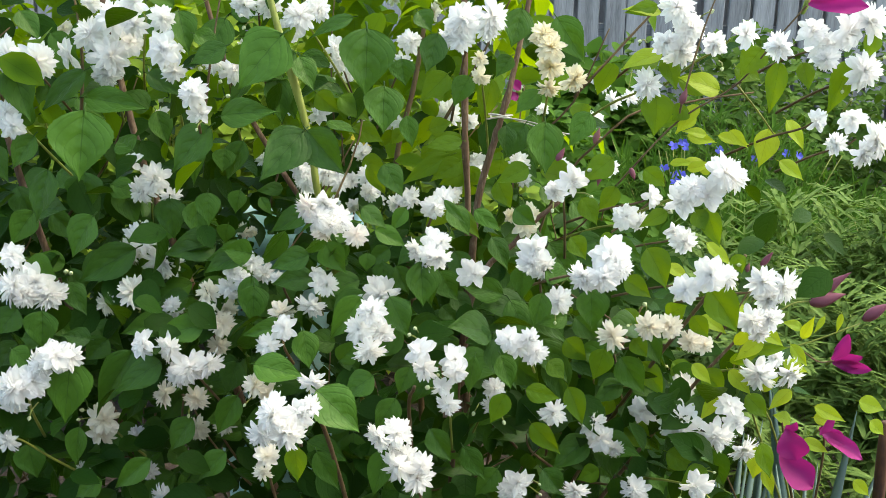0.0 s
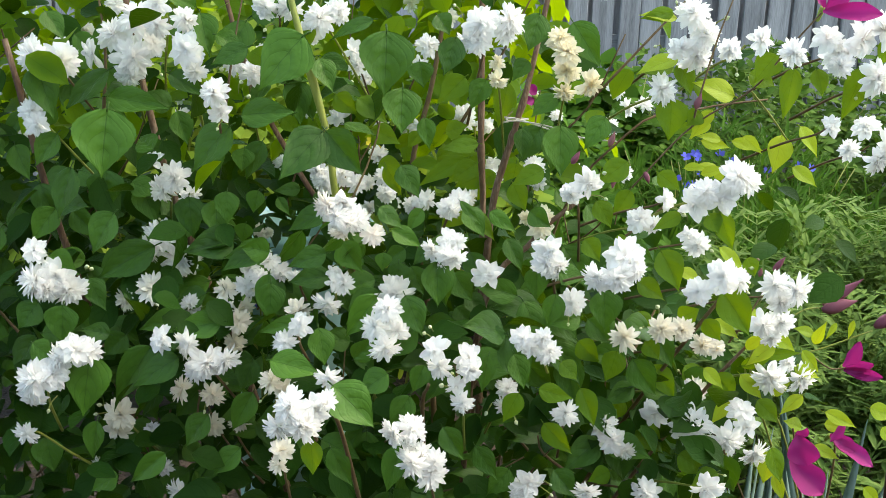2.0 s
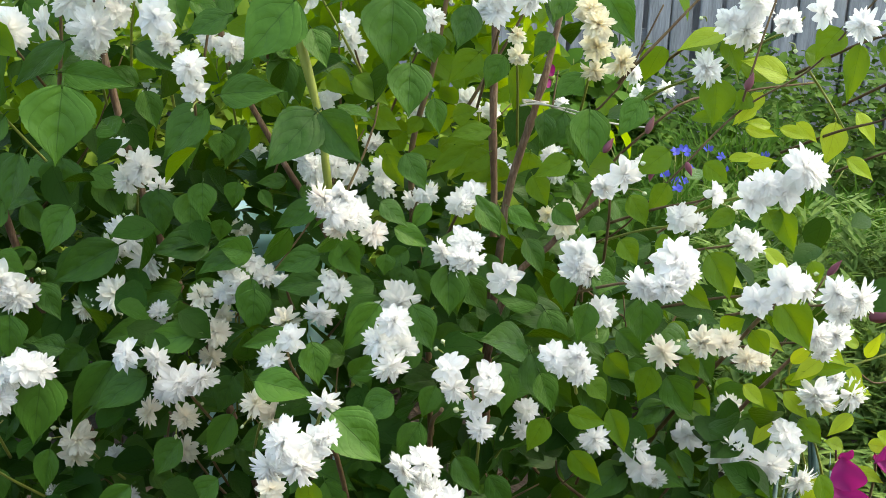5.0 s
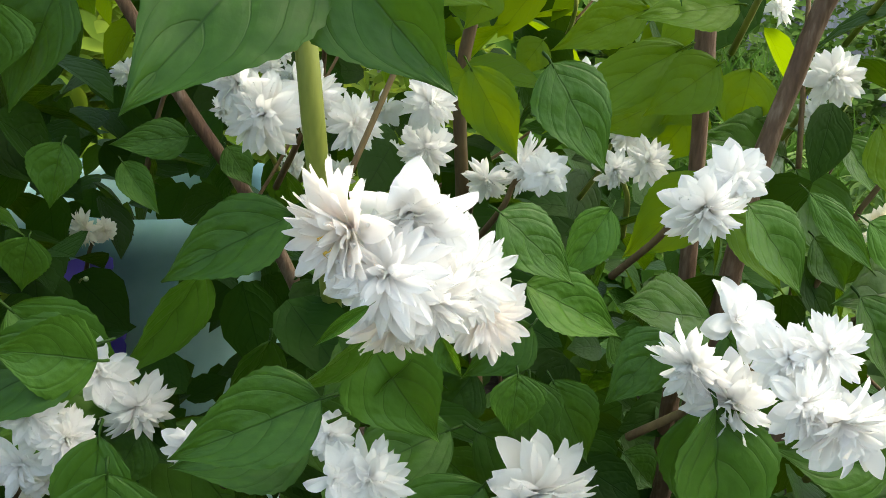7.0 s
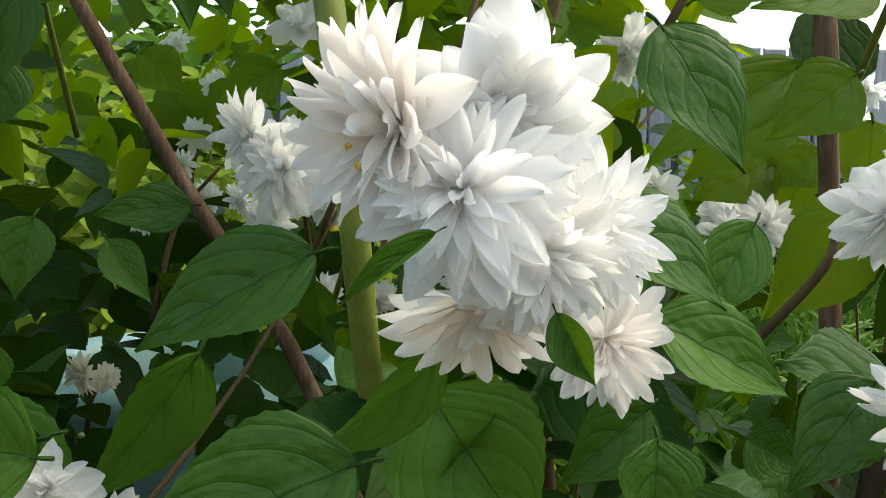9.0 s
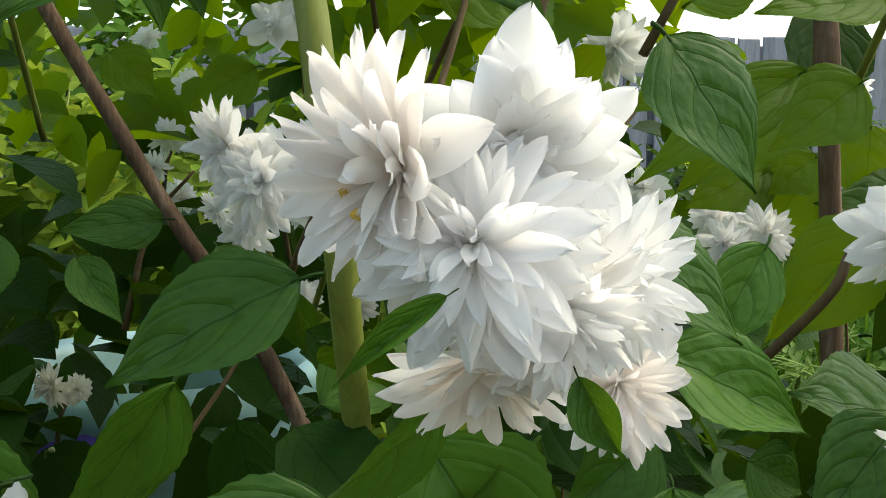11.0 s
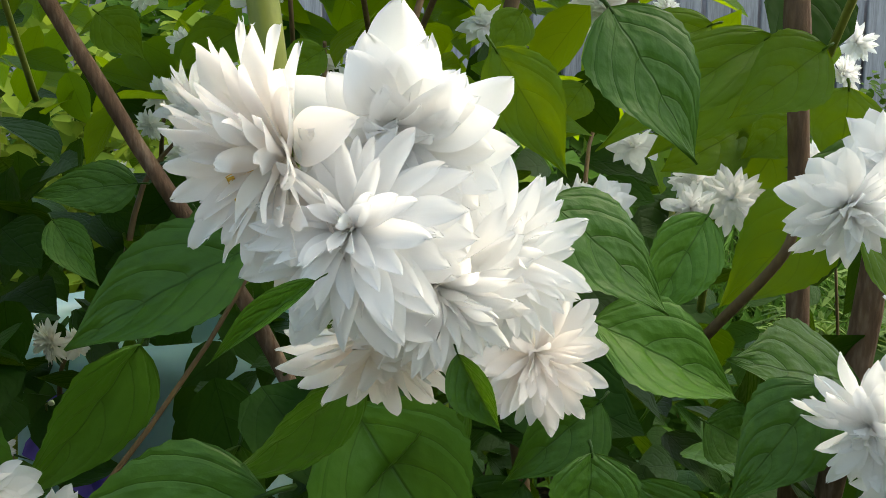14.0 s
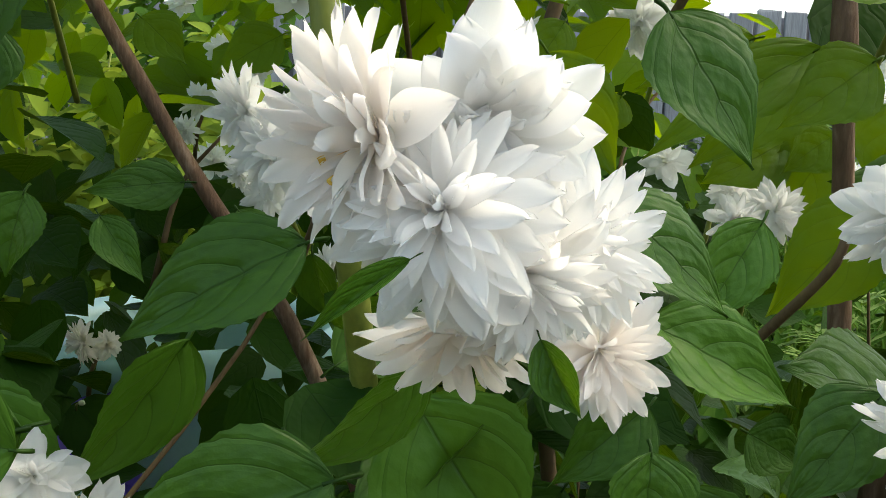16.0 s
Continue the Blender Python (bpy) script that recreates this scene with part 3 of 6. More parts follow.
FLOWERS_BACK_A = [
    ((-0.046, 1.370, 1.205, 0.034), (-0.054, 1.378, 1.177, 0.029),),
    ((0.011, 1.515, 1.092, 0.040), (0.043, 1.523, 1.079, 0.029),),
    ((-0.156, 1.393, 1.194, 0.033), (-0.149, 1.401, 1.174, 0.030),),
    ((-0.301, 1.383, 1.160, 0.037), (-0.327, 1.391, 1.171, 0.034),),
    ((-0.183, 1.310, 1.016, 0.038), (-0.196, 1.318, 1.030, 0.035), (-0.162, 1.326, 1.022, 0.032), (-0.141, 1.314, 1.012, 0.029), (-0.103, 1.322, 1.022, 0.027),),
    ((-0.100, 1.347, 0.995, 0.028), (-0.064, 1.355, 0.977, 0.025), (-0.044, 1.363, 0.984, 0.033),),
    ((-0.121, 1.438, 1.038, 0.029), (-0.185, 1.446, 1.091, 0.035),),
    ((0.111, 1.320, 1.044, 0.029),),
]
FLOWERS_MID_A = [
    ((0.159, 1.116, 1.056, 0.038), (0.142, 1.124, 1.042, 0.029),),
    ((-0.006, 1.192, 1.006, 0.032), (0.007, 1.198, 1.017, 0.026),),
    ((-0.025, 1.139, 0.962, 0.028), (-0.007, 1.149, 0.974, 0.029), (-0.011, 1.134, 0.951, 0.032), (-0.004, 1.114, 0.975, 0.024), (0.006, 1.109, 0.980, 0.024), (-0.009, 1.094, 0.970, 0.023), (0.003, 1.089, 0.966, 0.030),),
    ((0.046, 1.144, 0.931, 0.038),),
    ((0.117, 1.089, 0.977, 0.039), (0.114, 1.093, 0.962, 0.035), (0.128, 1.099, 0.956, 0.032),),
    ((0.190, 0.996, 0.996, 0.041), (0.163, 0.996, 0.973, 0.035), (0.182, 0.988, 0.975, 0.037), (0.198, 0.992, 0.985, 0.031),),
    ((-0.072, 1.161, 0.897, 0.048),),
]
FLOWERS_MID_B = [
    ((-0.071, 1.038, 0.913, 0.034), (-0.086, 1.046, 0.889, 0.034), (-0.063, 1.054, 0.882, 0.034), (-0.075, 1.038, 0.867, 0.038),),
    ((-0.150, 1.147, 0.914, 0.023), (-0.137, 1.151, 0.911, 0.029), (-0.152, 1.163, 0.923, 0.018), (-0.158, 1.149, 0.886, 0.036),),
    ((-0.178, 1.074, 0.879, 0.030), (-0.200, 1.082, 0.854, 0.029),),
    ((-0.196, 1.152, 0.872, 0.032),),
    ((-0.015, 1.017, 0.872, 0.035), (-0.009, 1.025, 0.851, 0.030), (0.023, 1.033, 0.860, 0.033), (0.026, 1.021, 0.850, 0.029), (0.009, 1.029, 0.827, 0.026),),
    ((0.019, 1.026, 0.808, 0.028),),
    ((0.084, 1.009, 0.894, 0.028), (0.096, 1.017, 0.883, 0.026), (0.115, 1.025, 0.874, 0.030), (0.107, 1.013, 0.895, 0.023),),
    ((0.155, 1.149, 0.897, 0.034),),
    ((-0.247, 1.224, 0.920, 0.027), (-0.234, 1.226, 0.903, 0.030),),
]
FLOWERS_MID_C = [
    ((-0.302, 1.208, 0.881, 0.032), (-0.291, 1.216, 0.837, 0.031), (-0.284, 1.224, 0.854, 0.029),),
    ((-0.268, 1.198, 0.914, 0.023), (-0.256, 1.198, 0.903, 0.024), (-0.274, 1.202, 0.890, 0.030), (-0.265, 1.202, 0.882, 0.020),),
]
FLOWERS_LOW_A = [
    ((-0.153, 0.868, 0.861, 0.038), (-0.130, 0.876, 0.858, 0.034), (-0.142, 0.866, 0.843, 0.038), (-0.167, 0.872, 0.838, 0.031), (-0.120, 0.880, 0.865, 0.023),),
    ((-0.135, 1.001, 0.842, 0.030),),
    ((-0.217, 1.083, 0.801, 0.033), (-0.201, 1.091, 0.787, 0.031),),
    ((-0.181, 0.958, 0.771, 0.026), (-0.186, 0.966, 0.749, 0.024),),
    ((-0.056, 0.954, 0.799, 0.031), (-0.038, 0.962, 0.799, 0.034), (-0.045, 0.970, 0.781, 0.031),),
    ((-0.035, 0.950, 0.765, 0.038), (-0.015, 0.958, 0.748, 0.038), (-0.025, 0.966, 0.767, 0.029), (-0.010, 0.954, 0.767, 0.025),),
    ((0.076, 1.131, 0.784, 0.028), (0.073, 1.139, 0.758, 0.025),),
    ((0.149, 1.100, 0.767, 0.034),),
    ((0.109, 1.115, 0.661, 0.042), (0.103, 1.123, 0.643, 0.035),),
    ((0.186, 1.122, 0.649, 0.035),),
]
FLOWERS_LOW_B = [
    ((0.211, 1.174, 0.720, 0.035), (0.225, 1.182, 0.694, 0.036), (0.245, 1.190, 0.677, 0.027),),
    ((-0.336, 1.246, 0.667, 0.034), (-0.300, 1.254, 0.671, 0.035),),
    ((-0.457, 1.210, 0.693, 0.042), (-0.464, 1.218, 0.668, 0.039),),
    ((-0.446, 1.307, 0.627, 0.025), (-0.434, 1.315, 0.563, 0.031), (-0.534, 1.323, 0.556, 0.032),),
]
FLOWERS_LEFT_A = [
    ((-0.528, 1.137, 0.904, 0.046), (-0.506, 1.145, 0.909, 0.046), (-0.494, 1.153, 0.892, 0.045), (-0.515, 1.141, 0.895, 0.039),),
    ((-0.457, 1.075, 0.837, 0.038), (-0.478, 1.083, 0.824, 0.034), (-0.448, 1.091, 0.829, 0.034),),
    ((-0.506, 1.070, 0.796, 0.050), (-0.488, 1.078, 0.802, 0.039), (-0.519, 1.086, 0.770, 0.034),),
    ((-0.533, 1.093, 0.716, 0.032),),
    ((-0.405, 1.216, 0.875, 0.044), (-0.444, 1.224, 0.857, 0.034),),
    ((-0.359, 1.234, 0.851, 0.027),),
    ((-0.304, 1.193, 0.859, 0.029), (-0.285, 1.201, 0.839, 0.034), (-0.293, 1.209, 0.807, 0.031),),
    ((-0.359, 1.105, 0.843, 0.035), (-0.328, 1.113, 0.836, 0.038), (-0.306, 1.105, 0.815, 0.044), (-0.282, 1.109, 0.819, 0.038), (-0.319, 1.117, 0.800, 0.034),),
    ((-0.353, 1.164, 0.753, 0.036), (-0.316, 1.172, 0.745, 0.034),),
]
FLOWERS_LEFT_B = [
    ((-0.371, 1.189, 0.591, 0.034),),
]
FLOWERS_RIGHT_A = [
    ((0.281, 1.171, 1.257, 0.040), (0.299, 1.179, 1.234, 0.036), (0.292, 1.187, 1.209, 0.043), (0.270, 1.175, 1.217, 0.030),),
    ((0.254, 1.187, 1.166, 0.039),),
    ((0.323, 1.145, 1.217, 0.028), (0.360, 1.153, 1.229, 0.034),),
    ((0.389, 1.117, 1.217, 0.033), (0.427, 1.125, 1.233, 0.035), (0.446, 1.133, 1.216, 0.037), (0.465, 1.121, 1.234, 0.044), (0.492, 1.129, 1.245, 0.044), (0.444, 1.117, 1.204, 0.028),),
    ((0.490, 1.124, 1.191, 0.043),),
    ((0.451, 1.148, 1.129, 0.028),),
    ((0.503, 1.166, 1.128, 0.033), (0.537, 1.174, 1.104, 0.047), (0.493, 1.182, 1.098, 0.027), (0.522, 1.170, 1.089, 0.035),),
    ((0.317, 1.045, 1.081, 0.040), (0.304, 1.053, 1.055, 0.041), (0.277, 1.061, 1.045, 0.038), (0.284, 1.049, 1.062, 0.030), (0.332, 1.057, 1.073, 0.033),),
]
FLOWERS_RIGHT_B = [
    ((0.250, 1.099, 1.042, 0.027),),
    ((0.229, 1.135, 1.010, 0.031), (0.247, 1.143, 1.004, 0.025),),
    ((0.292, 1.095, 0.991, 0.030), (0.282, 1.103, 1.000, 0.023),),
    ((0.221, 1.126, 0.861, 0.039),),
    ((0.268, 1.136, 0.870, 0.035), (0.295, 1.144, 0.867, 0.032),),
    ((0.330, 1.170, 0.840, 0.030), (0.350, 1.178, 0.833, 0.026),),
    ((0.306, 1.019, 0.971, 0.039), (0.282, 1.027, 0.951, 0.031), (0.327, 1.035, 0.965, 0.029),),
    ((0.387, 1.090, 0.945, 0.037), (0.416, 1.098, 0.937, 0.042), (0.401, 1.106, 0.919, 0.029),),
    ((0.400, 1.154, 0.876, 0.036), (0.425, 1.162, 0.876, 0.037), (0.417, 1.170, 0.854, 0.028),),
    ((0.439, 1.215, 0.781, 0.050), (0.481, 1.223, 0.779, 0.043), (0.463, 1.231, 0.797, 0.026),),
    ((0.356, 1.282, 0.732, 0.035),),
]
FLOWERS_RIGHTLOW_A = [
    ((0.287, 1.216, 0.723, 0.040),),
    ((0.336, 1.202, 0.710, 0.053), (0.346, 1.210, 0.691, 0.037),),
    ((0.380, 1.188, 0.701, 0.048), (0.397, 1.196, 0.739, 0.035), (0.411, 1.204, 0.712, 0.033), (0.420, 1.192, 0.680, 0.039),),
    ((0.339, 1.117, 0.663, 0.042),),
    ((0.267, 1.142, 0.641, 0.037),),
]
FLOWERS_INNER_A = [
    ((-0.204, 1.402, 1.017, 0.020), (-0.198, 1.410, 0.992, 0.027), (-0.183, 1.418, 1.008, 0.016), (-0.211, 1.406, 1.002, 0.017),),
    ((-0.138, 1.443, 0.993, 0.025), (-0.165, 1.451, 0.995, 0.018),),
    ((-0.106, 1.525, 0.947, 0.029), (-0.143, 1.533, 0.936, 0.025), (-0.174, 1.541, 0.937, 0.025),),
    ((-0.189, 1.474, 1.019, 0.015), (-0.182, 1.482, 1.027, 0.013), (-0.200, 1.490, 1.020, 0.014),),
    ((-0.047, 1.290, 0.995, 0.022), (-0.056, 1.298, 0.996, 0.014),),
    ((0.034, 1.413, 0.994, 0.025),),
    ((-0.003, 1.321, 0.992, 0.021), (0.018, 1.329, 0.994, 0.025),),
    ((0.118, 1.341, 1.018, 0.024),),
    ((-0.330, 1.556, 0.884, 0.027), (-0.318, 1.564, 0.880, 0.018),),
    ((-0.205, 1.178, 0.912, 0.018),),
    ((-0.361, 1.525, 0.835, 0.018), (-0.358, 1.533, 0.823, 0.018),),
]
FLOWERS_INNER_B = [
    ((-0.270, 1.627, 1.039, 0.025), (-0.280, 1.635, 1.020, 0.021), (-0.257, 1.643, 1.076, 0.021),),
]
FLOWER_SPRAYS = FLOWERS_TOPLEFT_A + FLOWERS_TOPLEFT_B + FLOWERS_TOP_A + FLOWERS_CREAM_A + FLOWERS_BACK_A + FLOWERS_MID_A + FLOWERS_MID_B + FLOWERS_MID_C + FLOWERS_LOW_A + FLOWERS_LOW_B + FLOWERS_LEFT_A + FLOWERS_LEFT_B + FLOWERS_RIGHT_A + FLOWERS_RIGHT_B + FLOWERS_RIGHTLOW_A + FLOWERS_INNER_A + FLOWERS_INNER_B
LEAVES_UPPER_LEFT_A = [
    (-0.442, 1.188, 1.121, -0.447, 1.168, 1.034, 0.079),
    (-0.180, 1.118, 1.220, -0.235, 1.100, 1.162, 0.069),
    (-0.564, 1.266, 1.166, -0.541, 1.250, 1.098, 0.046),
    (-0.482, 1.304, 1.162, -0.539, 1.286, 1.107, 0.046),
    (-0.483, 1.300, 1.126, -0.395, 1.281, 1.115, 0.040),
    (-0.275, 1.200, 1.116, -0.203, 1.185, 1.128, 0.041),
    (-0.298, 1.235, 1.098, -0.350, 1.218, 1.042, 0.056),
    (-0.513, 1.235, 1.037, -0.528, 1.220, 0.968, 0.041),
    (-0.480, 1.272, 1.028, -0.478, 1.261, 0.978, 0.054),
    (-0.457, 1.232, 0.977, -0.490, 1.219, 0.925, 0.048),
    (-0.364, 1.263, 0.997, -0.361, 1.251, 0.941, 0.046),
    (-0.326, 1.262, 0.994, -0.323, 1.251, 0.942, 0.039),
    (-0.408, 1.246, 0.930, -0.486, 1.226, 0.884, 0.050),
    (-0.519, 1.166, 0.933, -0.478, 1.156, 0.910, 0.036),
]
LEAVES_UPPER_LEFT_B = [
    (-0.268, 1.213, 1.202, -0.312, 1.202, 1.178, 0.033),
    (-0.581, 1.343, 1.238, -0.552, 1.332, 1.200, 0.032),
    (-0.555, 1.377, 1.207, -0.512, 1.365, 1.169, 0.033),
    (-0.386, 1.268, 1.162, -0.332, 1.255, 1.135, 0.030),
    (-0.260, 1.256, 1.077, -0.282, 1.243, 1.026, 0.034),
    (-0.421, 1.334, 1.063, -0.459, 1.322, 1.024, 0.040),
    (-0.452, 1.331, 0.999, -0.431, 1.318, 0.944, 0.041),
    (-0.405, 1.342, 1.241, -0.369, 1.329, 1.200, 0.037),
    (-0.556, 1.299, 1.073, -0.586, 1.287, 1.027, 0.038),
    (-0.338, 1.322, 1.074, -0.344, 1.306, 1.005, 0.031),
    (-0.587, 1.301, 1.001, -0.563, 1.288, 0.948, 0.039),
]
LEAVES_UPPER_MIDDLE_A = [
    (-0.085, 1.132, 1.228, -0.084, 1.115, 1.152, 0.066),
    (-0.066, 1.152, 1.161, -0.066, 1.139, 1.105, 0.050),
    (-0.047, 1.168, 1.192, -0.043, 1.161, 1.161, 0.032),
    (-0.105, 1.173, 1.240, -0.157, 1.160, 1.218, 0.022),
    (-0.178, 1.222, 1.190, -0.159, 1.211, 1.148, 0.033),
    (-0.004, 1.190, 1.222, -0.016, 1.178, 1.174, 0.035),
    (0.037, 1.232, 1.169, 0.015, 1.222, 1.133, 0.031),
    (-0.040, 1.180, 1.123, -0.032, 1.171, 1.084, 0.024),
    (-0.070, 1.207, 1.058, -0.046, 1.197, 1.017, 0.033),
    (0.100, 1.222, 1.254, 0.089, 1.211, 1.205, 0.039),
    (0.143, 1.226, 1.244, 0.180, 1.211, 1.190, 0.042),
    (0.089, 1.232, 1.195, 0.068, 1.225, 1.170, 0.025),
    (0.128, 1.243, 1.152, 0.097, 1.234, 1.122, 0.031),
    (0.111, 1.246, 1.108, 0.083, 1.234, 1.063, 0.040),
]
LEAVES_UPPER_MIDDLE_B = [
    (0.132, 1.199, 1.117, 0.134, 1.184, 1.052, 0.048),
    (0.185, 1.176, 1.131, 0.158, 1.165, 1.092, 0.032),
    (-0.028, 1.185, 1.248, -0.010, 1.179, 1.225, 0.028),
]
LEAVES_MIDDLE_A = [
    (-0.139, 1.153, 0.966, -0.114, 1.143, 0.928, 0.038),
    (0.014, 1.200, 1.006, 0.042, 1.190, 0.970, 0.033),
    (-0.019, 1.132, 0.951, -0.014, 1.120, 0.894, 0.043),
    (0.046, 1.166, 1.009, 0.080, 1.157, 0.984, 0.021),
    (-0.090, 1.114, 0.909, -0.130, 1.100, 0.857, 0.038),
    (-0.055, 1.101, 0.914, -0.030, 1.089, 0.866, 0.036),
    (-0.071, 1.056, 0.830, -0.107, 1.047, 0.806, 0.035),
    (-0.042, 1.013, 0.820, -0.064, 1.003, 0.782, 0.031),
    (-0.028, 1.053, 0.843, -0.041, 1.046, 0.809, 0.025),
    (0.069, 1.095, 0.872, 0.036, 1.088, 0.863, 0.026),
    (0.048, 1.061, 0.855, 0.039, 1.052, 0.811, 0.026),
    (0.078, 1.055, 0.860, 0.092, 1.046, 0.819, 0.029),
    (0.104, 1.112, 0.953, 0.105, 1.103, 0.910, 0.030),
    (0.130, 1.096, 0.951, 0.160, 1.090, 0.945, 0.030),
]
LEAVES_MIDDLE_B = [
    (0.126, 1.078, 0.929, 0.117, 1.069, 0.888, 0.028),
    (0.187, 1.108, 0.928, 0.192, 1.097, 0.877, 0.042),
    (0.096, 1.171, 1.010, 0.124, 1.164, 0.991, 0.028),
    (0.070, 1.200, 0.967, 0.093, 1.189, 0.925, 0.028),
    (0.020, 1.212, 0.886, 0.051, 1.204, 0.858, 0.029),
]
LEAVES_MIDDLE_LOW_A = [
    (-0.234, 1.174, 0.903, -0.237, 1.163, 0.852, 0.040),
    (-0.246, 1.202, 0.941, -0.303, 1.187, 0.915, 0.034),
    (-0.158, 1.180, 0.914, -0.211, 1.168, 0.908, 0.035),
    (-0.183, 1.109, 0.873, -0.236, 1.097, 0.863, 0.024),
    (-0.160, 1.095, 0.871, -0.149, 1.085, 0.824, 0.034),
    (-0.214, 1.066, 0.837, -0.153, 1.053, 0.827, 0.039),
    (-0.122, 0.942, 0.858, -0.075, 0.928, 0.816, 0.049),
    (-0.048, 0.965, 0.780, -0.066, 0.954, 0.728, 0.030),
    (-0.117, 1.103, 0.829, -0.088, 1.094, 0.862, 0.029),
    (-0.004, 1.061, 0.761, 0.024, 1.051, 0.722, 0.029),
    (0.039, 1.154, 0.694, 0.070, 1.143, 0.652, 0.031),
    (-0.141, 1.067, 0.725, -0.113, 1.056, 0.678, 0.029),
    (-0.262, 1.180, 0.748, -0.291, 1.168, 0.696, 0.035),
    (0.086, 1.166, 0.657, 0.056, 1.156, 0.620, 0.035),
]
LEAVES_MIDDLE_LOW_B = [
    (0.146, 1.168, 0.657, 0.177, 1.158, 0.622, 0.035),
]
LEAVES_LOW_LEFT_A = [
    (-0.492, 1.134, 0.876, -0.495, 1.123, 0.826, 0.044),
    (-0.530, 1.147, 0.874, -0.554, 1.138, 0.839, 0.039),
    (-0.448, 1.104, 0.824, -0.462, 1.087, 0.744, 0.063),
    (-0.356, 1.210, 0.843, -0.420, 1.195, 0.828, 0.037),
    (-0.296, 1.156, 0.854, -0.359, 1.142, 0.845, 0.037),
    (-0.344, 1.127, 0.814, -0.404, 1.112, 0.780, 0.041),
    (-0.390, 1.159, 0.816, -0.440, 1.140, 0.740, 0.045),
    (-0.481, 1.192, 0.896, -0.458, 1.181, 0.854, 0.032),
    (-0.454, 1.126, 0.723, -0.461, 1.116, 0.672, 0.031),
    (-0.366, 1.126, 0.681, -0.412, 1.114, 0.641, 0.031),
    (-0.544, 1.172, 0.675, -0.536, 1.162, 0.627, 0.043),
    (-0.443, 1.157, 0.831, -0.476, 1.149, 0.841, 0.027),
    (-0.436, 1.196, 0.818, -0.465, 1.187, 0.789, 0.035),
    (-0.326, 1.189, 0.710, -0.356, 1.178, 0.665, 0.039),
]
LEAVES_LOW_LEFT_B = [
    (-0.264, 1.193, 0.791, -0.278, 1.183, 0.746, 0.040),
    (-0.512, 1.201, 0.846, -0.480, 1.192, 0.818, 0.028),
    (-0.276, 1.162, 0.675, -0.312, 1.151, 0.638, 0.034),
    (-0.451, 1.179, 0.620, -0.488, 1.170, 0.598, 0.035),
    (-0.365, 1.328, 0.859, -0.385, 1.318, 0.904, 0.036),
    (-0.516, 1.094, 0.838, -0.487, 1.087, 0.819, 0.030),
]
LEAVES_YOUNG_RIGHT_A = [
    (0.267, 1.196, 1.155, 0.269, 1.184, 1.102, 0.042),
    (0.276, 1.206, 1.199, 0.294, 1.196, 1.159, 0.030),
    (0.274, 1.228, 1.195, 0.229, 1.218, 1.184, 0.025),
    (0.262, 1.196, 1.260, 0.220, 1.187, 1.251, 0.020),
    (0.298, 1.216, 1.172, 0.351, 1.203, 1.154, 0.029),
    (0.401, 1.152, 1.198, 0.389, 1.138, 1.138, 0.026),
    (0.485, 1.156, 1.201, 0.460, 1.141, 1.139, 0.031),
    (0.381, 1.158, 1.213, 0.355, 1.149, 1.181, 0.034),
    (0.263, 1.070, 1.032, 0.230, 1.062, 1.016, 0.019),
    (0.293, 1.064, 1.035, 0.306, 1.059, 1.013, 0.025),
    (0.246, 1.084, 0.985, 0.273, 1.072, 0.939, 0.036),
    (0.320, 1.074, 0.940, 0.357, 1.060, 0.891, 0.041),
    (0.224, 1.095, 0.943, 0.258, 1.086, 0.925, 0.026),
    (0.216, 1.152, 0.835, 0.203, 1.143, 0.794, 0.035),
]
LEAVES_YOUNG_RIGHT_B = [
    (0.253, 1.162, 0.846, 0.272, 1.155, 0.822, 0.025),
    (0.281, 1.231, 0.789, 0.313, 1.219, 0.741, 0.032),
    (0.263, 1.249, 0.697, 0.311, 1.236, 0.655, 0.046),
    (0.323, 1.149, 0.882, 0.345, 1.142, 0.855, 0.024),
    (0.372, 1.249, 0.772, 0.404, 1.239, 0.735, 0.034),
    (0.438, 1.184, 0.694, 0.455, 1.174, 0.645, 0.029),
    (0.303, 1.183, 1.140, 0.286, 1.177, 1.123, 0.025),
    (0.401, 1.231, 0.792, 0.442, 1.221, 0.809, 0.019),
    (0.340, 1.055, 0.987, 0.350, 1.050, 0.965, 0.019),
]
LEAVES_YOUNG_EDGE_A = [
    (0.306, 1.066, 1.037, 0.323, 1.056, 0.993, 0.025),
    (0.426, 1.149, 1.198, 0.437, 1.141, 1.166, 0.024),
    (0.505, 1.141, 1.233, 0.492, 1.133, 1.204, 0.023),
    (0.295, 1.166, 0.875, 0.318, 1.160, 0.893, 0.028),
    (0.190, 1.086, 0.990, 0.216, 1.081, 0.991, 0.026),
    (0.160, 1.113, 0.989, 0.181, 1.106, 0.964, 0.026),
    (0.345, 1.316, 0.758, 0.378, 1.306, 0.728, 0.034),
    (0.357, 1.142, 0.676, 0.320, 1.133, 0.655, 0.030),
    (0.225, 1.187, 0.649, 0.194, 1.180, 0.635, 0.028),
    (0.442, 1.272, 0.726, 0.474, 1.263, 0.696, 0.030),
    (0.247, 1.260, 0.727, 0.224, 1.251, 0.695, 0.033),
    (0.428, 1.227, 0.810, 0.477, 1.216, 0.819, 0.017),
    (0.473, 1.230, 0.794, 0.503, 1.222, 0.773, 0.017),
    (0.362, 1.198, 1.188, 0.395, 1.190, 1.175, 0.031),
]
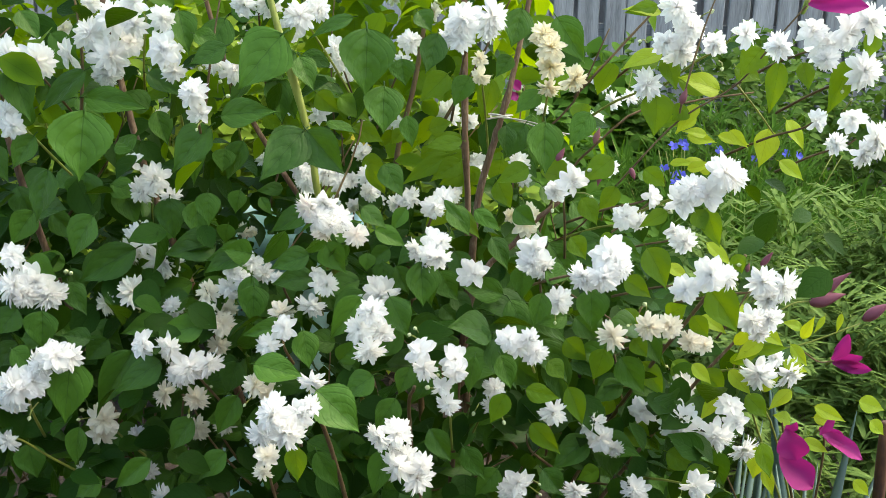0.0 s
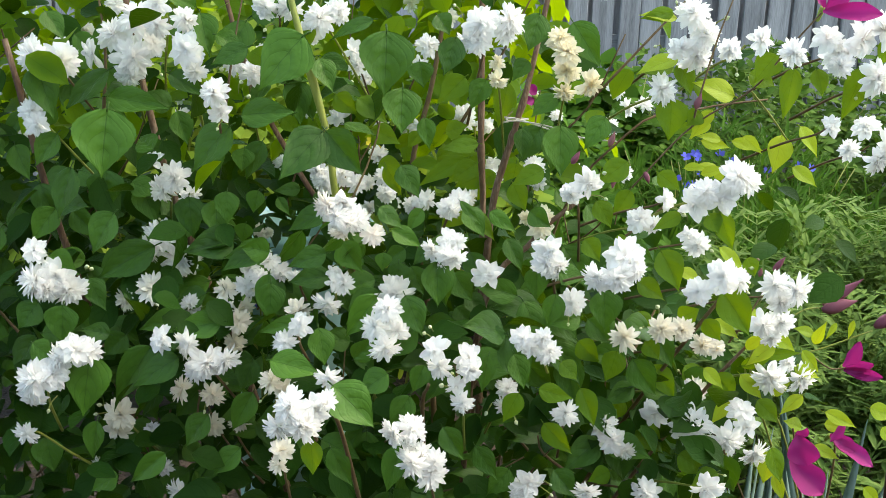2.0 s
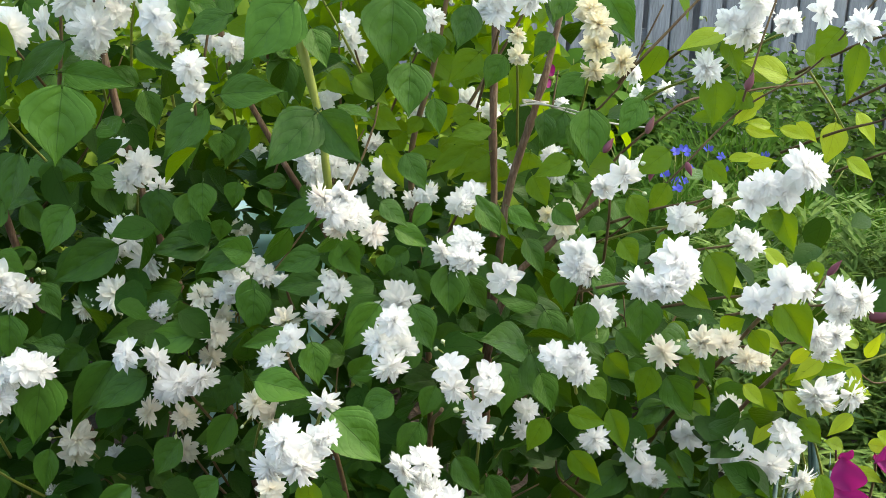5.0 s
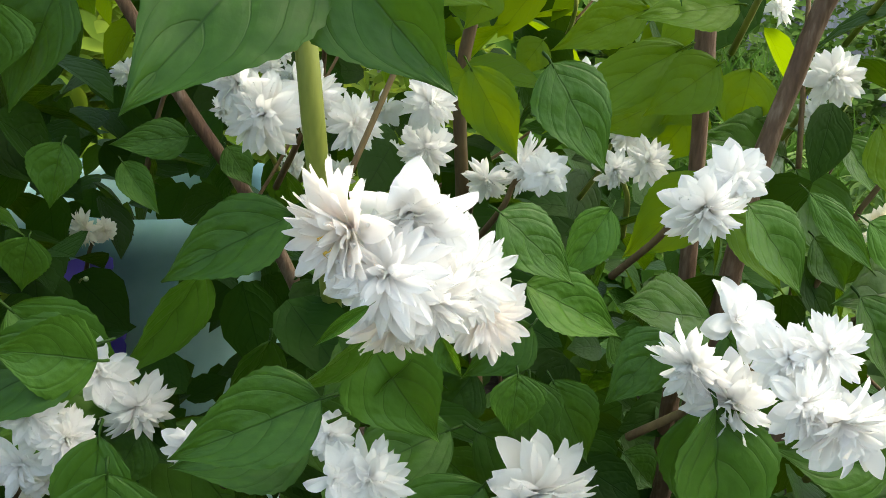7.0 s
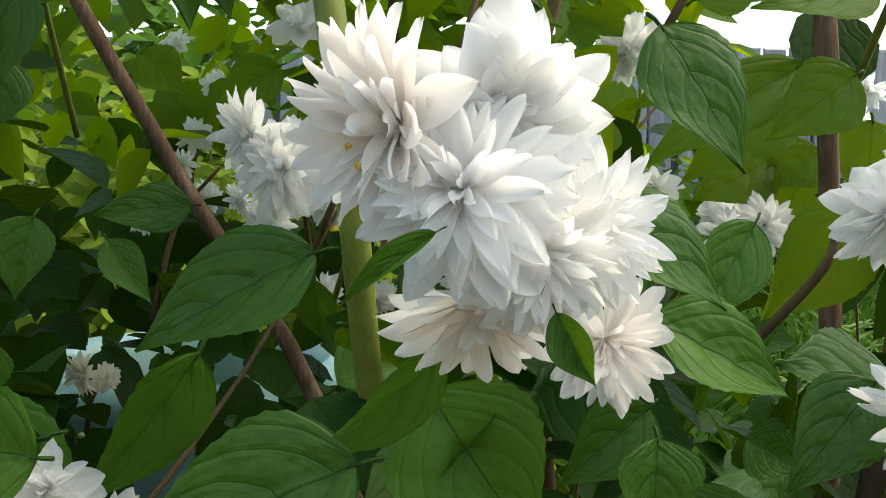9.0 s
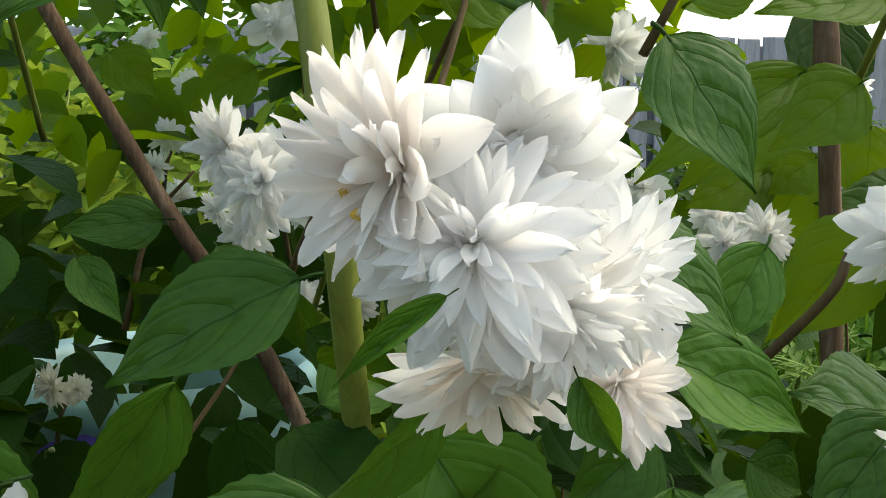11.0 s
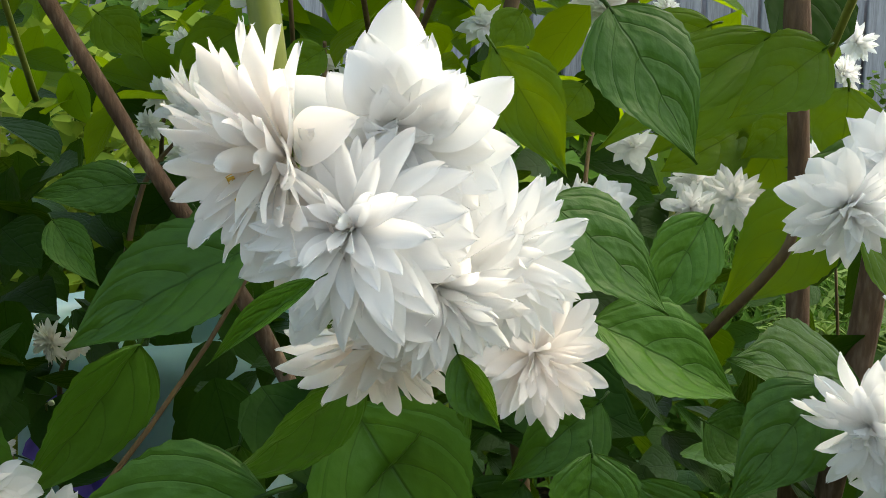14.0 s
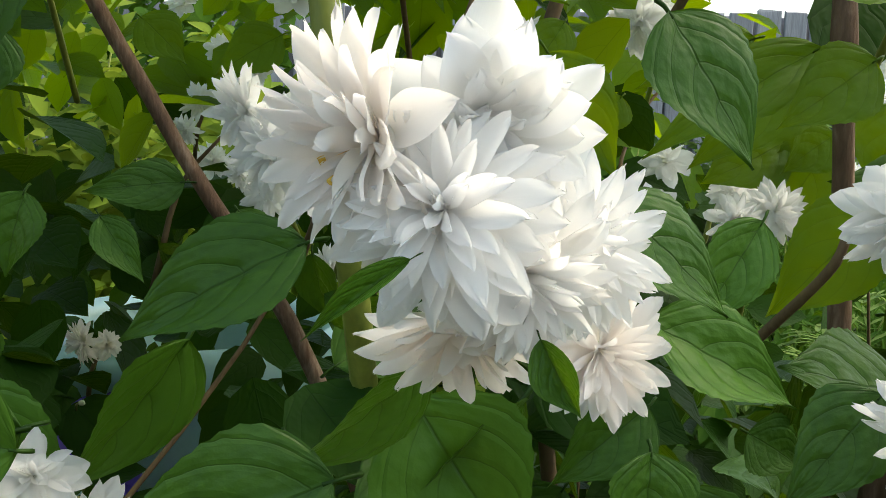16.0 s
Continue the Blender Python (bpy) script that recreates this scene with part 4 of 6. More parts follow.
LEAVES_YOUNG_EDGE_B = [
    (0.168, 1.171, 0.840, 0.197, 1.162, 0.813, 0.030),
    (0.143, 1.135, 0.823, 0.165, 1.128, 0.803, 0.027),
    (0.246, 1.211, 0.868, 0.276, 1.202, 0.840, 0.029),
    (0.318, 1.199, 0.671, 0.356, 1.190, 0.651, 0.035),
    (0.247, 1.138, 1.069, 0.274, 1.131, 1.050, 0.024),
    (0.180, 1.177, 1.025, 0.202, 1.169, 0.992, 0.028),
    (0.225, 1.195, 1.037, 0.204, 1.186, 1.002, 0.025),
]
LEAVES_YOUNG_MIDDLE_A = [
    (0.009, 1.226, 1.172, -0.026, 1.214, 1.137, 0.036),
    (0.030, 1.271, 1.081, -0.020, 1.260, 1.074, 0.026),
    (0.028, 1.279, 1.053, -0.009, 1.269, 1.031, 0.030),
    (0.112, 1.183, 1.062, 0.071, 1.173, 1.042, 0.029),
    (0.209, 1.138, 1.082, 0.172, 1.128, 1.055, 0.031),
    (0.068, 1.310, 1.161, 0.054, 1.296, 1.101, 0.031),
    (0.076, 1.219, 1.037, 0.095, 1.210, 1.002, 0.029),
    (0.085, 1.043, 0.816, 0.068, 1.034, 0.780, 0.027),
    (0.109, 1.053, 0.818, 0.150, 1.044, 0.810, 0.024),
    (0.121, 1.090, 0.758, 0.156, 1.079, 0.720, 0.028),
    (0.172, 1.152, 0.782, 0.195, 1.141, 0.732, 0.029),
    (-0.136, 0.882, 0.822, -0.132, 0.874, 0.786, 0.024),
    (-0.133, 1.260, 1.138, -0.091, 1.249, 1.107, 0.033),
    (-0.163, 1.263, 1.141, -0.133, 1.254, 1.117, 0.030),
]
LEAVES_YOUNG_MIDDLE_B = [
    (-0.120, 1.313, 1.092, -0.077, 1.302, 1.074, 0.031),
    (-0.016, 1.331, 1.088, 0.016, 1.323, 1.101, 0.032),
    (-0.113, 1.363, 1.037, -0.072, 1.353, 1.027, 0.032),
]
LEAVES_HERO_A = [
    (-0.167, 1.220, 0.992, -0.221, 1.214, 0.968, 0.033),
    (-0.094, 1.165, 1.010, -0.063, 1.163, 0.983, 0.025),
    (-0.079, 1.180, 0.978, -0.037, 1.178, 0.958, 0.026),
    (-0.137, 1.135, 0.979, -0.165, 1.127, 0.955, 0.029),
    (-0.112, 1.165, 0.963, -0.149, 1.154, 0.929, 0.036),
    (-0.207, 1.255, 0.956, -0.243, 1.240, 0.904, 0.041),
    (0.018, 1.250, 1.006, -0.017, 1.249, 0.965, 0.034),
    (-0.025, 1.165, 0.964, -0.051, 1.158, 0.939, 0.024),
    (-0.086, 1.150, 0.955, -0.087, 1.145, 0.931, 0.022),
    (-0.064, 1.225, 0.943, -0.094, 1.217, 0.920, 0.026),
    (-0.221, 1.325, 1.002, -0.258, 1.316, 1.000, 0.021),
]
LEAVES_YOUNG_BACK_A = [
    (0.015, 1.295, 1.058, -0.053, 1.279, 1.020, 0.028),
    (0.030, 1.395, 1.071, -0.029, 1.382, 1.047, 0.030),
    (0.041, 1.355, 1.053, -0.015, 1.341, 1.013, 0.036),
    (0.058, 1.365, 1.027, 0.032, 1.359, 1.010, 0.025),
    (-0.197, 1.465, 1.072, -0.231, 1.456, 1.050, 0.028),
    (-0.282, 1.515, 1.084, -0.255, 1.507, 1.059, 0.030),
    (-0.057, 1.415, 1.078, -0.074, 1.408, 1.053, 0.022),
    (-0.014, 1.465, 1.045, -0.033, 1.459, 1.023, 0.025),
    (-0.152, 1.415, 1.059, -0.176, 1.409, 1.044, 0.022),
]
LEAVES_MIDDLE_NEAR_A = [
    (-0.242, 1.206, 0.942, -0.301, 1.191, 0.932, 0.034),
    (-0.239, 1.186, 0.912, -0.242, 1.173, 0.854, 0.031),
    (-0.092, 1.166, 0.900, -0.135, 1.153, 0.858, 0.039),
    (-0.070, 1.196, 0.931, -0.070, 1.188, 0.897, 0.029),
    (-0.055, 1.216, 0.921, -0.036, 1.207, 0.884, 0.028),
    (-0.013, 1.156, 0.938, -0.008, 1.145, 0.886, 0.035),
    (0.085, 1.226, 1.108, 0.087, 1.217, 1.069, 0.027),
    (0.128, 1.236, 1.102, 0.127, 1.224, 1.052, 0.034),
    (-0.307, 1.246, 1.009, -0.308, 1.235, 0.965, 0.035),
    (-0.282, 1.246, 1.068, -0.285, 1.238, 1.037, 0.031),
]
LEAVES_HERO_LEFT_A = [
    (-0.155, 1.125, 0.958, -0.203, 1.114, 0.944, 0.031),
]
LEAVES_HERO_HIGH_A = [
    (-0.165, 1.166, 1.104, -0.213, 1.118, 1.053, 0.055),
    (-0.162, 1.166, 1.104, -0.113, 1.150, 1.052, 0.049),
    (-0.094, 1.254, 1.050, -0.071, 1.244, 1.010, 0.025),
    (0.025, 1.244, 0.993, 0.058, 1.234, 0.956, 0.024),
    (-0.041, 1.204, 1.002, -0.061, 1.197, 0.973, 0.021),
    (0.060, 1.374, 1.022, 0.031, 1.364, 0.987, 0.038),
    (0.088, 1.374, 1.042, 0.080, 1.365, 1.001, 0.038),
    (0.040, 1.374, 1.024, -0.001, 1.365, 1.004, 0.034),
    (0.008, 1.144, 1.025, 0.035, 1.137, 0.998, 0.012),
]
LEAVES_HERO_SIDE_A = [
    (-0.240, 1.196, 0.939, -0.277, 1.187, 0.947, 0.035),
    (-0.254, 1.326, 0.988, -0.236, 1.319, 0.963, 0.017),
    (-0.282, 1.326, 0.997, -0.290, 1.319, 0.965, 0.031),
    (-0.291, 1.326, 1.059, -0.296, 1.318, 1.026, 0.026),
    (-0.231, 1.226, 0.893, -0.247, 1.220, 0.867, 0.027),
    (-0.253, 1.226, 0.883, -0.262, 1.221, 0.858, 0.023),
    (0.003, 1.186, 0.923, 0.028, 1.178, 0.885, 0.036),
    (-0.301, 1.326, 0.948, -0.307, 1.320, 0.920, 0.028),
    (-0.179, 1.276, 0.914, -0.199, 1.266, 0.871, 0.038),
    (-0.157, 1.286, 0.879, -0.144, 1.277, 0.833, 0.039),
    (-0.011, 1.276, 0.918, 0.010, 1.272, 0.905, 0.025),
    (-0.080, 1.266, 0.901, -0.102, 1.259, 0.874, 0.030),
    (0.119, 1.326, 0.908, 0.107, 1.321, 0.883, 0.028),
    (0.007, 1.286, 0.845, 0.026, 1.281, 0.824, 0.029),
]
LEAVES_HERO_SIDE_B = [
    (-0.092, 1.286, 0.846, -0.067, 1.280, 0.823, 0.031),
    (0.076, 1.326, 0.922, 0.057, 1.320, 0.897, 0.031),
    (0.117, 1.326, 0.956, 0.139, 1.319, 0.925, 0.028),
    (-0.208, 1.376, 0.987, -0.193, 1.370, 0.966, 0.019),
]
NEAR_LEAVES = LEAVES_UPPER_LEFT_A + LEAVES_UPPER_LEFT_B + LEAVES_UPPER_MIDDLE_A + LEAVES_UPPER_MIDDLE_B + LEAVES_MIDDLE_A + LEAVES_MIDDLE_B + LEAVES_MIDDLE_LOW_A + LEAVES_MIDDLE_LOW_B + LEAVES_LOW_LEFT_A + LEAVES_LOW_LEFT_B + LEAVES_HERO_A + LEAVES_MIDDLE_NEAR_A + LEAVES_HERO_LEFT_A + LEAVES_HERO_HIGH_A + LEAVES_HERO_SIDE_A + LEAVES_HERO_SIDE_B
YOUNG_AND_BACKLIT_LEAVES = LEAVES_YOUNG_RIGHT_A + LEAVES_YOUNG_RIGHT_B + LEAVES_YOUNG_EDGE_A + LEAVES_YOUNG_EDGE_B + LEAVES_YOUNG_MIDDLE_A + LEAVES_YOUNG_MIDDLE_B + LEAVES_YOUNG_BACK_A
# those high at the back take the yellow-green too, as painted backlight
YOUNG_AND_BACKLIT_LEAVES += [q for q in NEAR_LEAVES if q[1] > 1.225 and q[0] > -0.13 and q[2] > 0.985 and (q[0] < 0.03 or q[1] > 1.3)]
NEAR_LEAVES = [q for q in NEAR_LEAVES if q not in YOUNG_AND_BACKLIT_LEAVES]
FADED_AT = [(-0.292, 1.216, 0.857), (-0.294, 1.201, 0.835), (-0.334, 1.168, 0.749), (-0.318, 1.250, 0.669), (-0.209, 1.087, 0.794), (-0.184, 0.962, 0.760), (-0.424, 1.220, 0.866), (-0.196, 1.152, 0.872), (0.221, 1.126, 0.861), (0.282, 1.140, 0.868), (0.340, 1.174, 0.836), (-0.324, 1.560, 0.882), (-0.460, 1.214, 0.680)]
TURNED = [(-0.207, 1.255, 0.956), (-0.112, 1.165, 0.963), (-0.179, 1.276, 0.914), (-0.137, 1.135, 0.979)]
CREAM_AT = [(0.136, 1.207, 1.207), (0.115, 1.218, 0.980), (0.051, 1.207, 1.171)]

shrub = empty("mock_orange_shrub", "leafy mock orange shrub covered in double white flowers", "shrub", at=(0, 1.45, 0))


def local(q):
    return Vector((q[0], q[1] - 1.45, q[2]))


def stem(points, r0, r1, mat=None, label="", name="stem", lumps=0.08, nodes=(), seed=0, sides=9):
    return tube(name, [local(q) for q in points], r0, r1, mat or M_BARK, shrub, label, sides, 0, lumps, nodes, seed)


BROWN = "reddish-brown barky stem"
stem([(0.061, 1.451, 0.000), (0.051, 1.369, 0.484), (0.043, 1.318, 0.841), (0.040, 1.318, 0.989), (0.034, 1.318, 1.080), (0.031, 1.328, 1.205), (0.020, 1.339, 1.506)], 0.0060, 0.0030, label=BROWN, nodes=(0.628, 0.736, 0.851), seed=1)
stem([(0.020, 1.431, 0.000), (0.030, 1.369, 0.535), (0.046, 1.288, 0.892), (0.054, 1.277, 1.004), (0.074, 1.277, 1.084), (0.081, 1.277, 1.112), (0.099, 1.288, 1.186), (0.143, 1.318, 1.424)], 0.0064, 0.0032, label=BROWN, nodes=(0.6, 0.78), seed=2)
stem([(-0.021, 1.512, 0.000), (-0.062, 1.492, 0.432), (-0.159, 1.461, 0.841), (-0.248, 1.451, 1.011), (-0.309, 1.441, 1.128), (-0.347, 1.431, 1.259), (-0.378, 1.420, 1.403)], 0.0056, 0.0030, label=BROWN, nodes=(0.7,), seed=3)
stem([(-0.051, 1.512, 0.075), (-0.113, 1.451, 0.586), (-0.146, 1.298, 0.892), (-0.158, 1.226, 1.015), (-0.170, 1.226, 1.097), (-0.214, 1.226, 1.259), (-0.246, 1.237, 1.403)], 0.0056, 0.0040, M_GREEN_STEM, "thick young yellow-green shoot", lumps=0.02, nodes=(0.74,), seed=4)
stem([(-0.000, 1.533, 0.000), (-0.031, 1.482, 0.688), (-0.064, 1.451, 0.954), (-0.067, 1.451, 1.038), (-0.042, 1.451, 1.142), (-0.021, 1.451, 1.281), (0.010, 1.482, 1.506)], 0.0055, 0.0028, M_TWIG, seed=5)
stem([(0.020, 1.431, 0.279), (0.039, 1.226, 0.836), (0.107, 1.226, 0.960), (0.163, 1.226, 1.015)], 0.005, 0.003, seed=6)
stem([(0.041, 1.451, 0.177), (0.133, 1.359, 0.892), (0.233, 1.298, 1.097), (0.337, 1.328, 1.132), (0.429, 1.328, 1.148)], 0.0022, 0.0012, M_TWIG, seed=8)
stem([(-0.154, 1.533, 0.000), (-0.307, 1.451, 0.586), (-0.430, 1.390, 0.994), (-0.491, 1.390, 1.301)], 0.008, 0.004, seed=9)
stem([(-0.123, 1.533, 0.000), (-0.460, 1.431, 0.484), (-0.573, 1.349, 0.892), (-0.634, 1.328, 1.199)], 0.008, 0.004, seed=10)
stem([(0.081, 1.533, 0.000), (0.225, 1.380, 0.432), (0.347, 1.277, 0.708), (0.439, 1.247, 0.851)], 0.004, 0.002, seed=11)
stem([(0.051, 1.512, 0.000), (0.225, 1.328, 0.586), (0.327, 1.175, 0.872), (0.368, 1.104, 0.974)], 0.0035, 0.002, M_TWIG, seed=12)
stem([(-0.051, 1.451, 0.000), (-0.103, 1.226, 0.484), (-0.123, 1.022, 0.770), (-0.133, 0.920, 0.851)], 0.004, 0.002, M_TWIG, seed=13)
stem([(-0.000, 1.451, 0.000), (-0.021, 1.277, 0.484), (-0.031, 1.124, 0.749), (-0.021, 1.022, 0.831)], 0.004, 0.002, M_TWIG, seed=14)

# the tie round the two brown stems
tube("tie", [local((0.061, 1.265, 1.111)), local((0.081, 1.263, 1.114)), local((0.122, 1.252, 1.109)), local((0.158, 1.231, 1.099)), local((0.209, 1.226, 1.095))], 0.0012, 0.0010, M_TWINE, shrub, "pale string tie", 5)
tube("tie", [local((0.063, 1.267, 1.118)), local((0.083, 1.264, 1.116)), local((0.122, 1.255, 1.105)), local((0.163, 1.237, 1.095))], 0.0011, 0.0009, M_TWINE, shrub, "pale string tie", 5)
tube("tie", [local((0.067, 1.290, 1.114)), local((0.069, 1.267, 1.113)), local((0.083, 1.265, 1.115)), local((0.096, 1.284, 1.115)), local((0.081, 1.296, 1.114)), local((0.067, 1.290, 1.114))], 0.0013, 0.0013, M_TWINE, shrub, "pale string tie", 5)

# leaves that can be told apart
rng = random.Random(11)
LEAF_MESHES = [leaf_mesh("leaf", M_LEAF, 26, 10, rng, broad=rng.uniform(0.28, 0.38), droop=rng.uniform(0.04, 0.20), fold=rng.uniform(0.04, 0.16), tip=rng.uniform(0.15, 0.45)) for _ in range(9)]
YOUNG_MESHES = [leaf_mesh("leaf", M_YOUNG, 26, 10, rng, broad=rng.uniform(0.29, 0.38), droop=rng.uniform(0.04, 0.20), fold=rng.uniform(0.04, 0.16), tip=rng.uniform(0.15, 0.45)) for _ in range(6)]
for n, (bx, by, bz, tx, ty, tz, w) in enumerate(NEAR_LEAVES + YOUNG_AND_BACKLIT_LEAVES):
    young = n >= len(NEAR_LEAVES)
    face = Vector((rng.uniform(-0.35, 0.35), -1.0, 0.45 + rng.uniform(-0.25, 0.4)))
    if (bx, by, bz) in TURNED:  # these show their undersides
        face = Vector((0.25, -0.75, -0.75))
    place("leaf", rng.choice(YOUNG_MESHES if young else LEAF_MESHES), leaf_pose(local((bx, by, bz)), local((tx, ty, tz)), w, face), shrub, "young or backlit-coloured yellow-green leaf" if young else "")

# double flowers in their sprays
rng = random.Random(23)
SPRAY_KINDS = [FULL, FULL, OPEN, FULL, DAISY, OPEN, FULL, DAISY, FULL, OPEN]
FLOWER_MESHES = [flower_mesh("flower", M_PETAL, rng, rings=q, fullness=0.8) for q in SPRAY_KINDS]
FADED_MESHES = [flower_mesh("flower", M_FADED, rng, rings=q, fullness=0.7) for q in (FULL, OPEN, DAISY, FULL)]
CREAM_MESHES = [flower_mesh("flower", M_CREAM, rng, rings=q, fullness=0.75) for q in (FULL, OPEN, FULL)]
for n, spray in enumerate(FLOWER_SPRAYS):
    mid = sum((Vector(f[:3]) for f in spray), Vector()) / len(spray)
    faded = any((mid - Vector(q)).length < 0.03 for q in FADED_AT)
    old = spray[0][:3] in CREAM_AT
    for x, y, z, d in spray:
        off = (Vector((x, y, z)) - mid) * 20
        off *= min(1.0, 0.6 / max(off.length, 1e-6))
        axis = Vector((rng.uniform(-0.45, 0.45) + off.x, -0.75, -0.02 + rng.uniform(-0.4, 0.4) + off.z))
        ob = place("flower", rng.choice(CREAM_MESHES if old else FADED_MESHES if faded else FLOWER_MESHES), facing(local((x, y + d * 0.15, z)), axis, d * 0.57, rng.uniform(0, 360)), shrub, "faded cream double flower" if old else "")
    dx = rng.uniform(-0.06, 0.06)
    sink = 1.0
    if mid.x > 0.18:  # these hang from twigs that come over from the shrub
        dx, sink = -rng.uniform(0.04, 0.08), 0.5
    short = 0.45 if -0.36 < mid.x < 0.14 and 0.84 < mid.z < 1.14 else 1.0
    tube("twig", [local(mid + Vector((dx, 0.15, -0.13 * sink)) * short), local(mid + Vector((dx * 0.5, 0.075, -0.06 * sink)) * short), local(mid + Vector((dx * 0.1, 0.03, -0.012))), local(mid + Vector((0, 0.008, 0)))], 0.0020, 0.0011, rng.choice((M_TWIG, M_GREEN_STEM)), shrub, sides=6)

# closed buds between the sprays
rng = random.Random(41)
BUD = bud_mesh("bud", M_BUD, rng, 8)


def bud(at, size, axis):
    ob = place("bud", BUD, facing(local(at), axis, size, rng.uniform(0, 360)), shrub, "round cream-green flower bud")
    back = Vector(at) - Vector(axis).normalized() * 0.02 + Vector((0, 0.012, -0.006))
    tube("twig", [local(back), local(Vector(at) - Vector(axis).normalized() * 0.008), local(at)], 0.0008, 0.0009, M_GREEN_STEM, shrub, sides=5, n=4)


for n, spray in enumerate(FLOWER_SPRAYS):
    if n % 2 == 0 or spray[0][1] < 1.0 or (-0.36 < spray[0][0] < 0.14 and 0.84 < spray[0][2] < 1.14):
        continue
    mid = sum((Vector(f[:3]) for f in spray), Vector()) / len(spray)
    reach = 0.022 + 0.006 * len(spray)
    for k in range(rng.choice((1, 2, 3))):
        a = rng.uniform(0, 2 * math.pi)
        at = mid + Vector((math.cos(a) * reach, rng.uniform(0.0, 0.03), math.sin(a) * reach))
        bud(at, rng.uniform(0.005, 0.009), (math.cos(a) * 0.6, -0.7, math.sin(a) * 0.6))
for x, z in ((-0.022, 0.888), (-0.028, 0.880), (-0.020, 0.866), (-0.026, 0.860), (-0.014, 0.872)):
    bud((x, 1.06, z), 0.007, (rng.uniform(-0.5, 0.5), -0.8, 0.4))

# the cluster that the camera comes up to, petal by petal
rng = random.Random(5)
PETALS = {}
for kind, mat in (("white", M_PETAL), ("warm", M_WARM)):
    for wide in (0.22, 0.30, 0.40, 0.54):
        for curl in (0.15, 0.40):
            row = []
            for k in range(5):
                v, t, f = broad_petal(1.0, wide, 0.35, curl + rng.uniform(-0.12, 0.16), 14, 10, rng, rng.uniform(0.10, 0.65), rng.uniform(0.0, 0.028))
                ob = link_mesh("petal", v, f, mat, None, t)
                row.append(ob.data)
                bpy.data.objects.remove(ob)
            PETALS[kind, wide, curl] = row


def stamen_data():
    """A pale thread with a yellow two-lobed anther on its end, one long."""
    v, f = tube_data([(0, 0, 0), (0.02, 0, 0.45), (0.05, 0, 0.94)], 0.014, 0.011, 5, 5)
    for side in (-0.03, 0.03):
        k = len(v)
        av, af = tube_data([(0.05, side, 0.88), (0.05, side * 1.2, 0.94), (0.05, side, 1.0)], 0.030, 0.030, 6, 4)
        v, f = v + av, f + [tuple(k + i for i in q) for q in af]
    return v, f


STAMEN = stamen_data()


def near_flower(at, axis, size, spin, seed, rings, kind="white", stamens=0, droop=0.0, lean=(0, 0, 0)):
    """lean: the way in which its petals grow longer."""
    rng = random.Random(seed)
    v, f = tube_data([(0, 0, -0.42), (0, 0, -0.25), (0, 0, -0.05), (0, 0, 0.02)], 0.06, 0.12, 8, 6)
    flower = link_mesh("flower", v, f, M_SEPAL, shrub)
    flower["label"] = "large double white flower with layered soft petals"
    flower.matrix_basis = facing(local(at), axis, size, spin)
    turn = flower.matrix_basis.to_3x3().normalized()
    down = turn.inverted() @ Vector((0, 0, -1))
    grow = turn.inverted() @ Vector(lean)
    for r, m, length, width, cup, curl in petal_poses(rng, rings):
        way = m.to_3x3() @ Vector((0, 1, 0))
        longer = length * (1 + way.dot(grow))
        wide = min((0.22, 0.30, 0.40, 0.54), key=lambda q: abs(q - width))
        bent = min((0.15, 0.40), key=lambda q: abs(q - curl))
        m = Matrix.Translation(m.translation) @ way.rotation_difference(way + down * droop).to_matrix().to_4x4() @ m.to_quaternion().to_matrix().to_4x4()
        place("petal", rng.choice(PETALS[kind, wide, bent]), m @ Matrix.Diagonal((width / wide * length, longer, longer, 1)), flower)
    for i in range(stamens):
        s = link_mesh("stamen", [Vector(q) for q in STAMEN[0]], STAMEN[1], M_ANTHER, flower)
        s.matrix_basis = pose(0, 0, 0.03, 0, 0, rng.uniform(0, 360)) @ pose(0, 0, 0, 0, rng.uniform(6, 30), 0) @ Matrix.Diagonal((1, 1, rng.uniform(0.5, 0.72), 1))
        s["label"] = "yellow stamen"
    return flower


near_flower((-0.1375, 1.0900, 1.0125), (-0.40, -0.82, 0.36), 0.0182, 20, 31, FULL, droop=0.24)
near_flower((-0.1325, 1.1010, 1.0275), (0.04, -0.92, -0.36), 0.0190, 12, 32, LIFTED, lean=(0.06, 0, 0.10))
near_flower((-0.1475, 1.0960, 1.0235), (-0.84, -0.52, -0.16), 0.0187, 10, 33, CUP, "warm", 4)
near_flower((-0.1335, 1.1120, 0.9935), (-0.06, -0.50, -0.86), 0.0179, 40, 34, SKIRT, "warm")
near_flower((-0.1170, 1.1070, 1.0065), (0.40, -0.88, 0.04), 0.0173, 60, 35, FULL, lean=(0.10, 0, 0))
near_flower((-0.1260, 1.0965, 1.0040), (0.22, -0.86, -0.38), 0.0158, 25, 37, FULL, droop=0.12)
near_flower((-0.1005, 1.1460, 0.9790), (0.30, -0.90, 0.10), 0.0165, 5, 36, DAISY, "warm", droop=0.25)
tube("twig", [local((-0.14, 1.18, 0.925)), local((-0.137, 1.15, 0.976)), local((-0.134, 1.118, 1.002))], 0.0022, 0.0016, M_GREEN_STEM, shrub, sides=8)
BRACT = leaf_mesh("leaf", M_LEAF, 24, 8, random.Random(3), teeth=0.004, droop=0.22, fold=0.35, pucker=0.012, broad=0.42, tip=0.45)
place("leaf", BRACT, leaf_pose(local((-0.1435, 1.0800, 1.0070)), local((-0.1585, 1.0760, 0.9968)), 0.0040, (0.5, -0.7, 0.8)), shrub, "small narrow bract leaf")
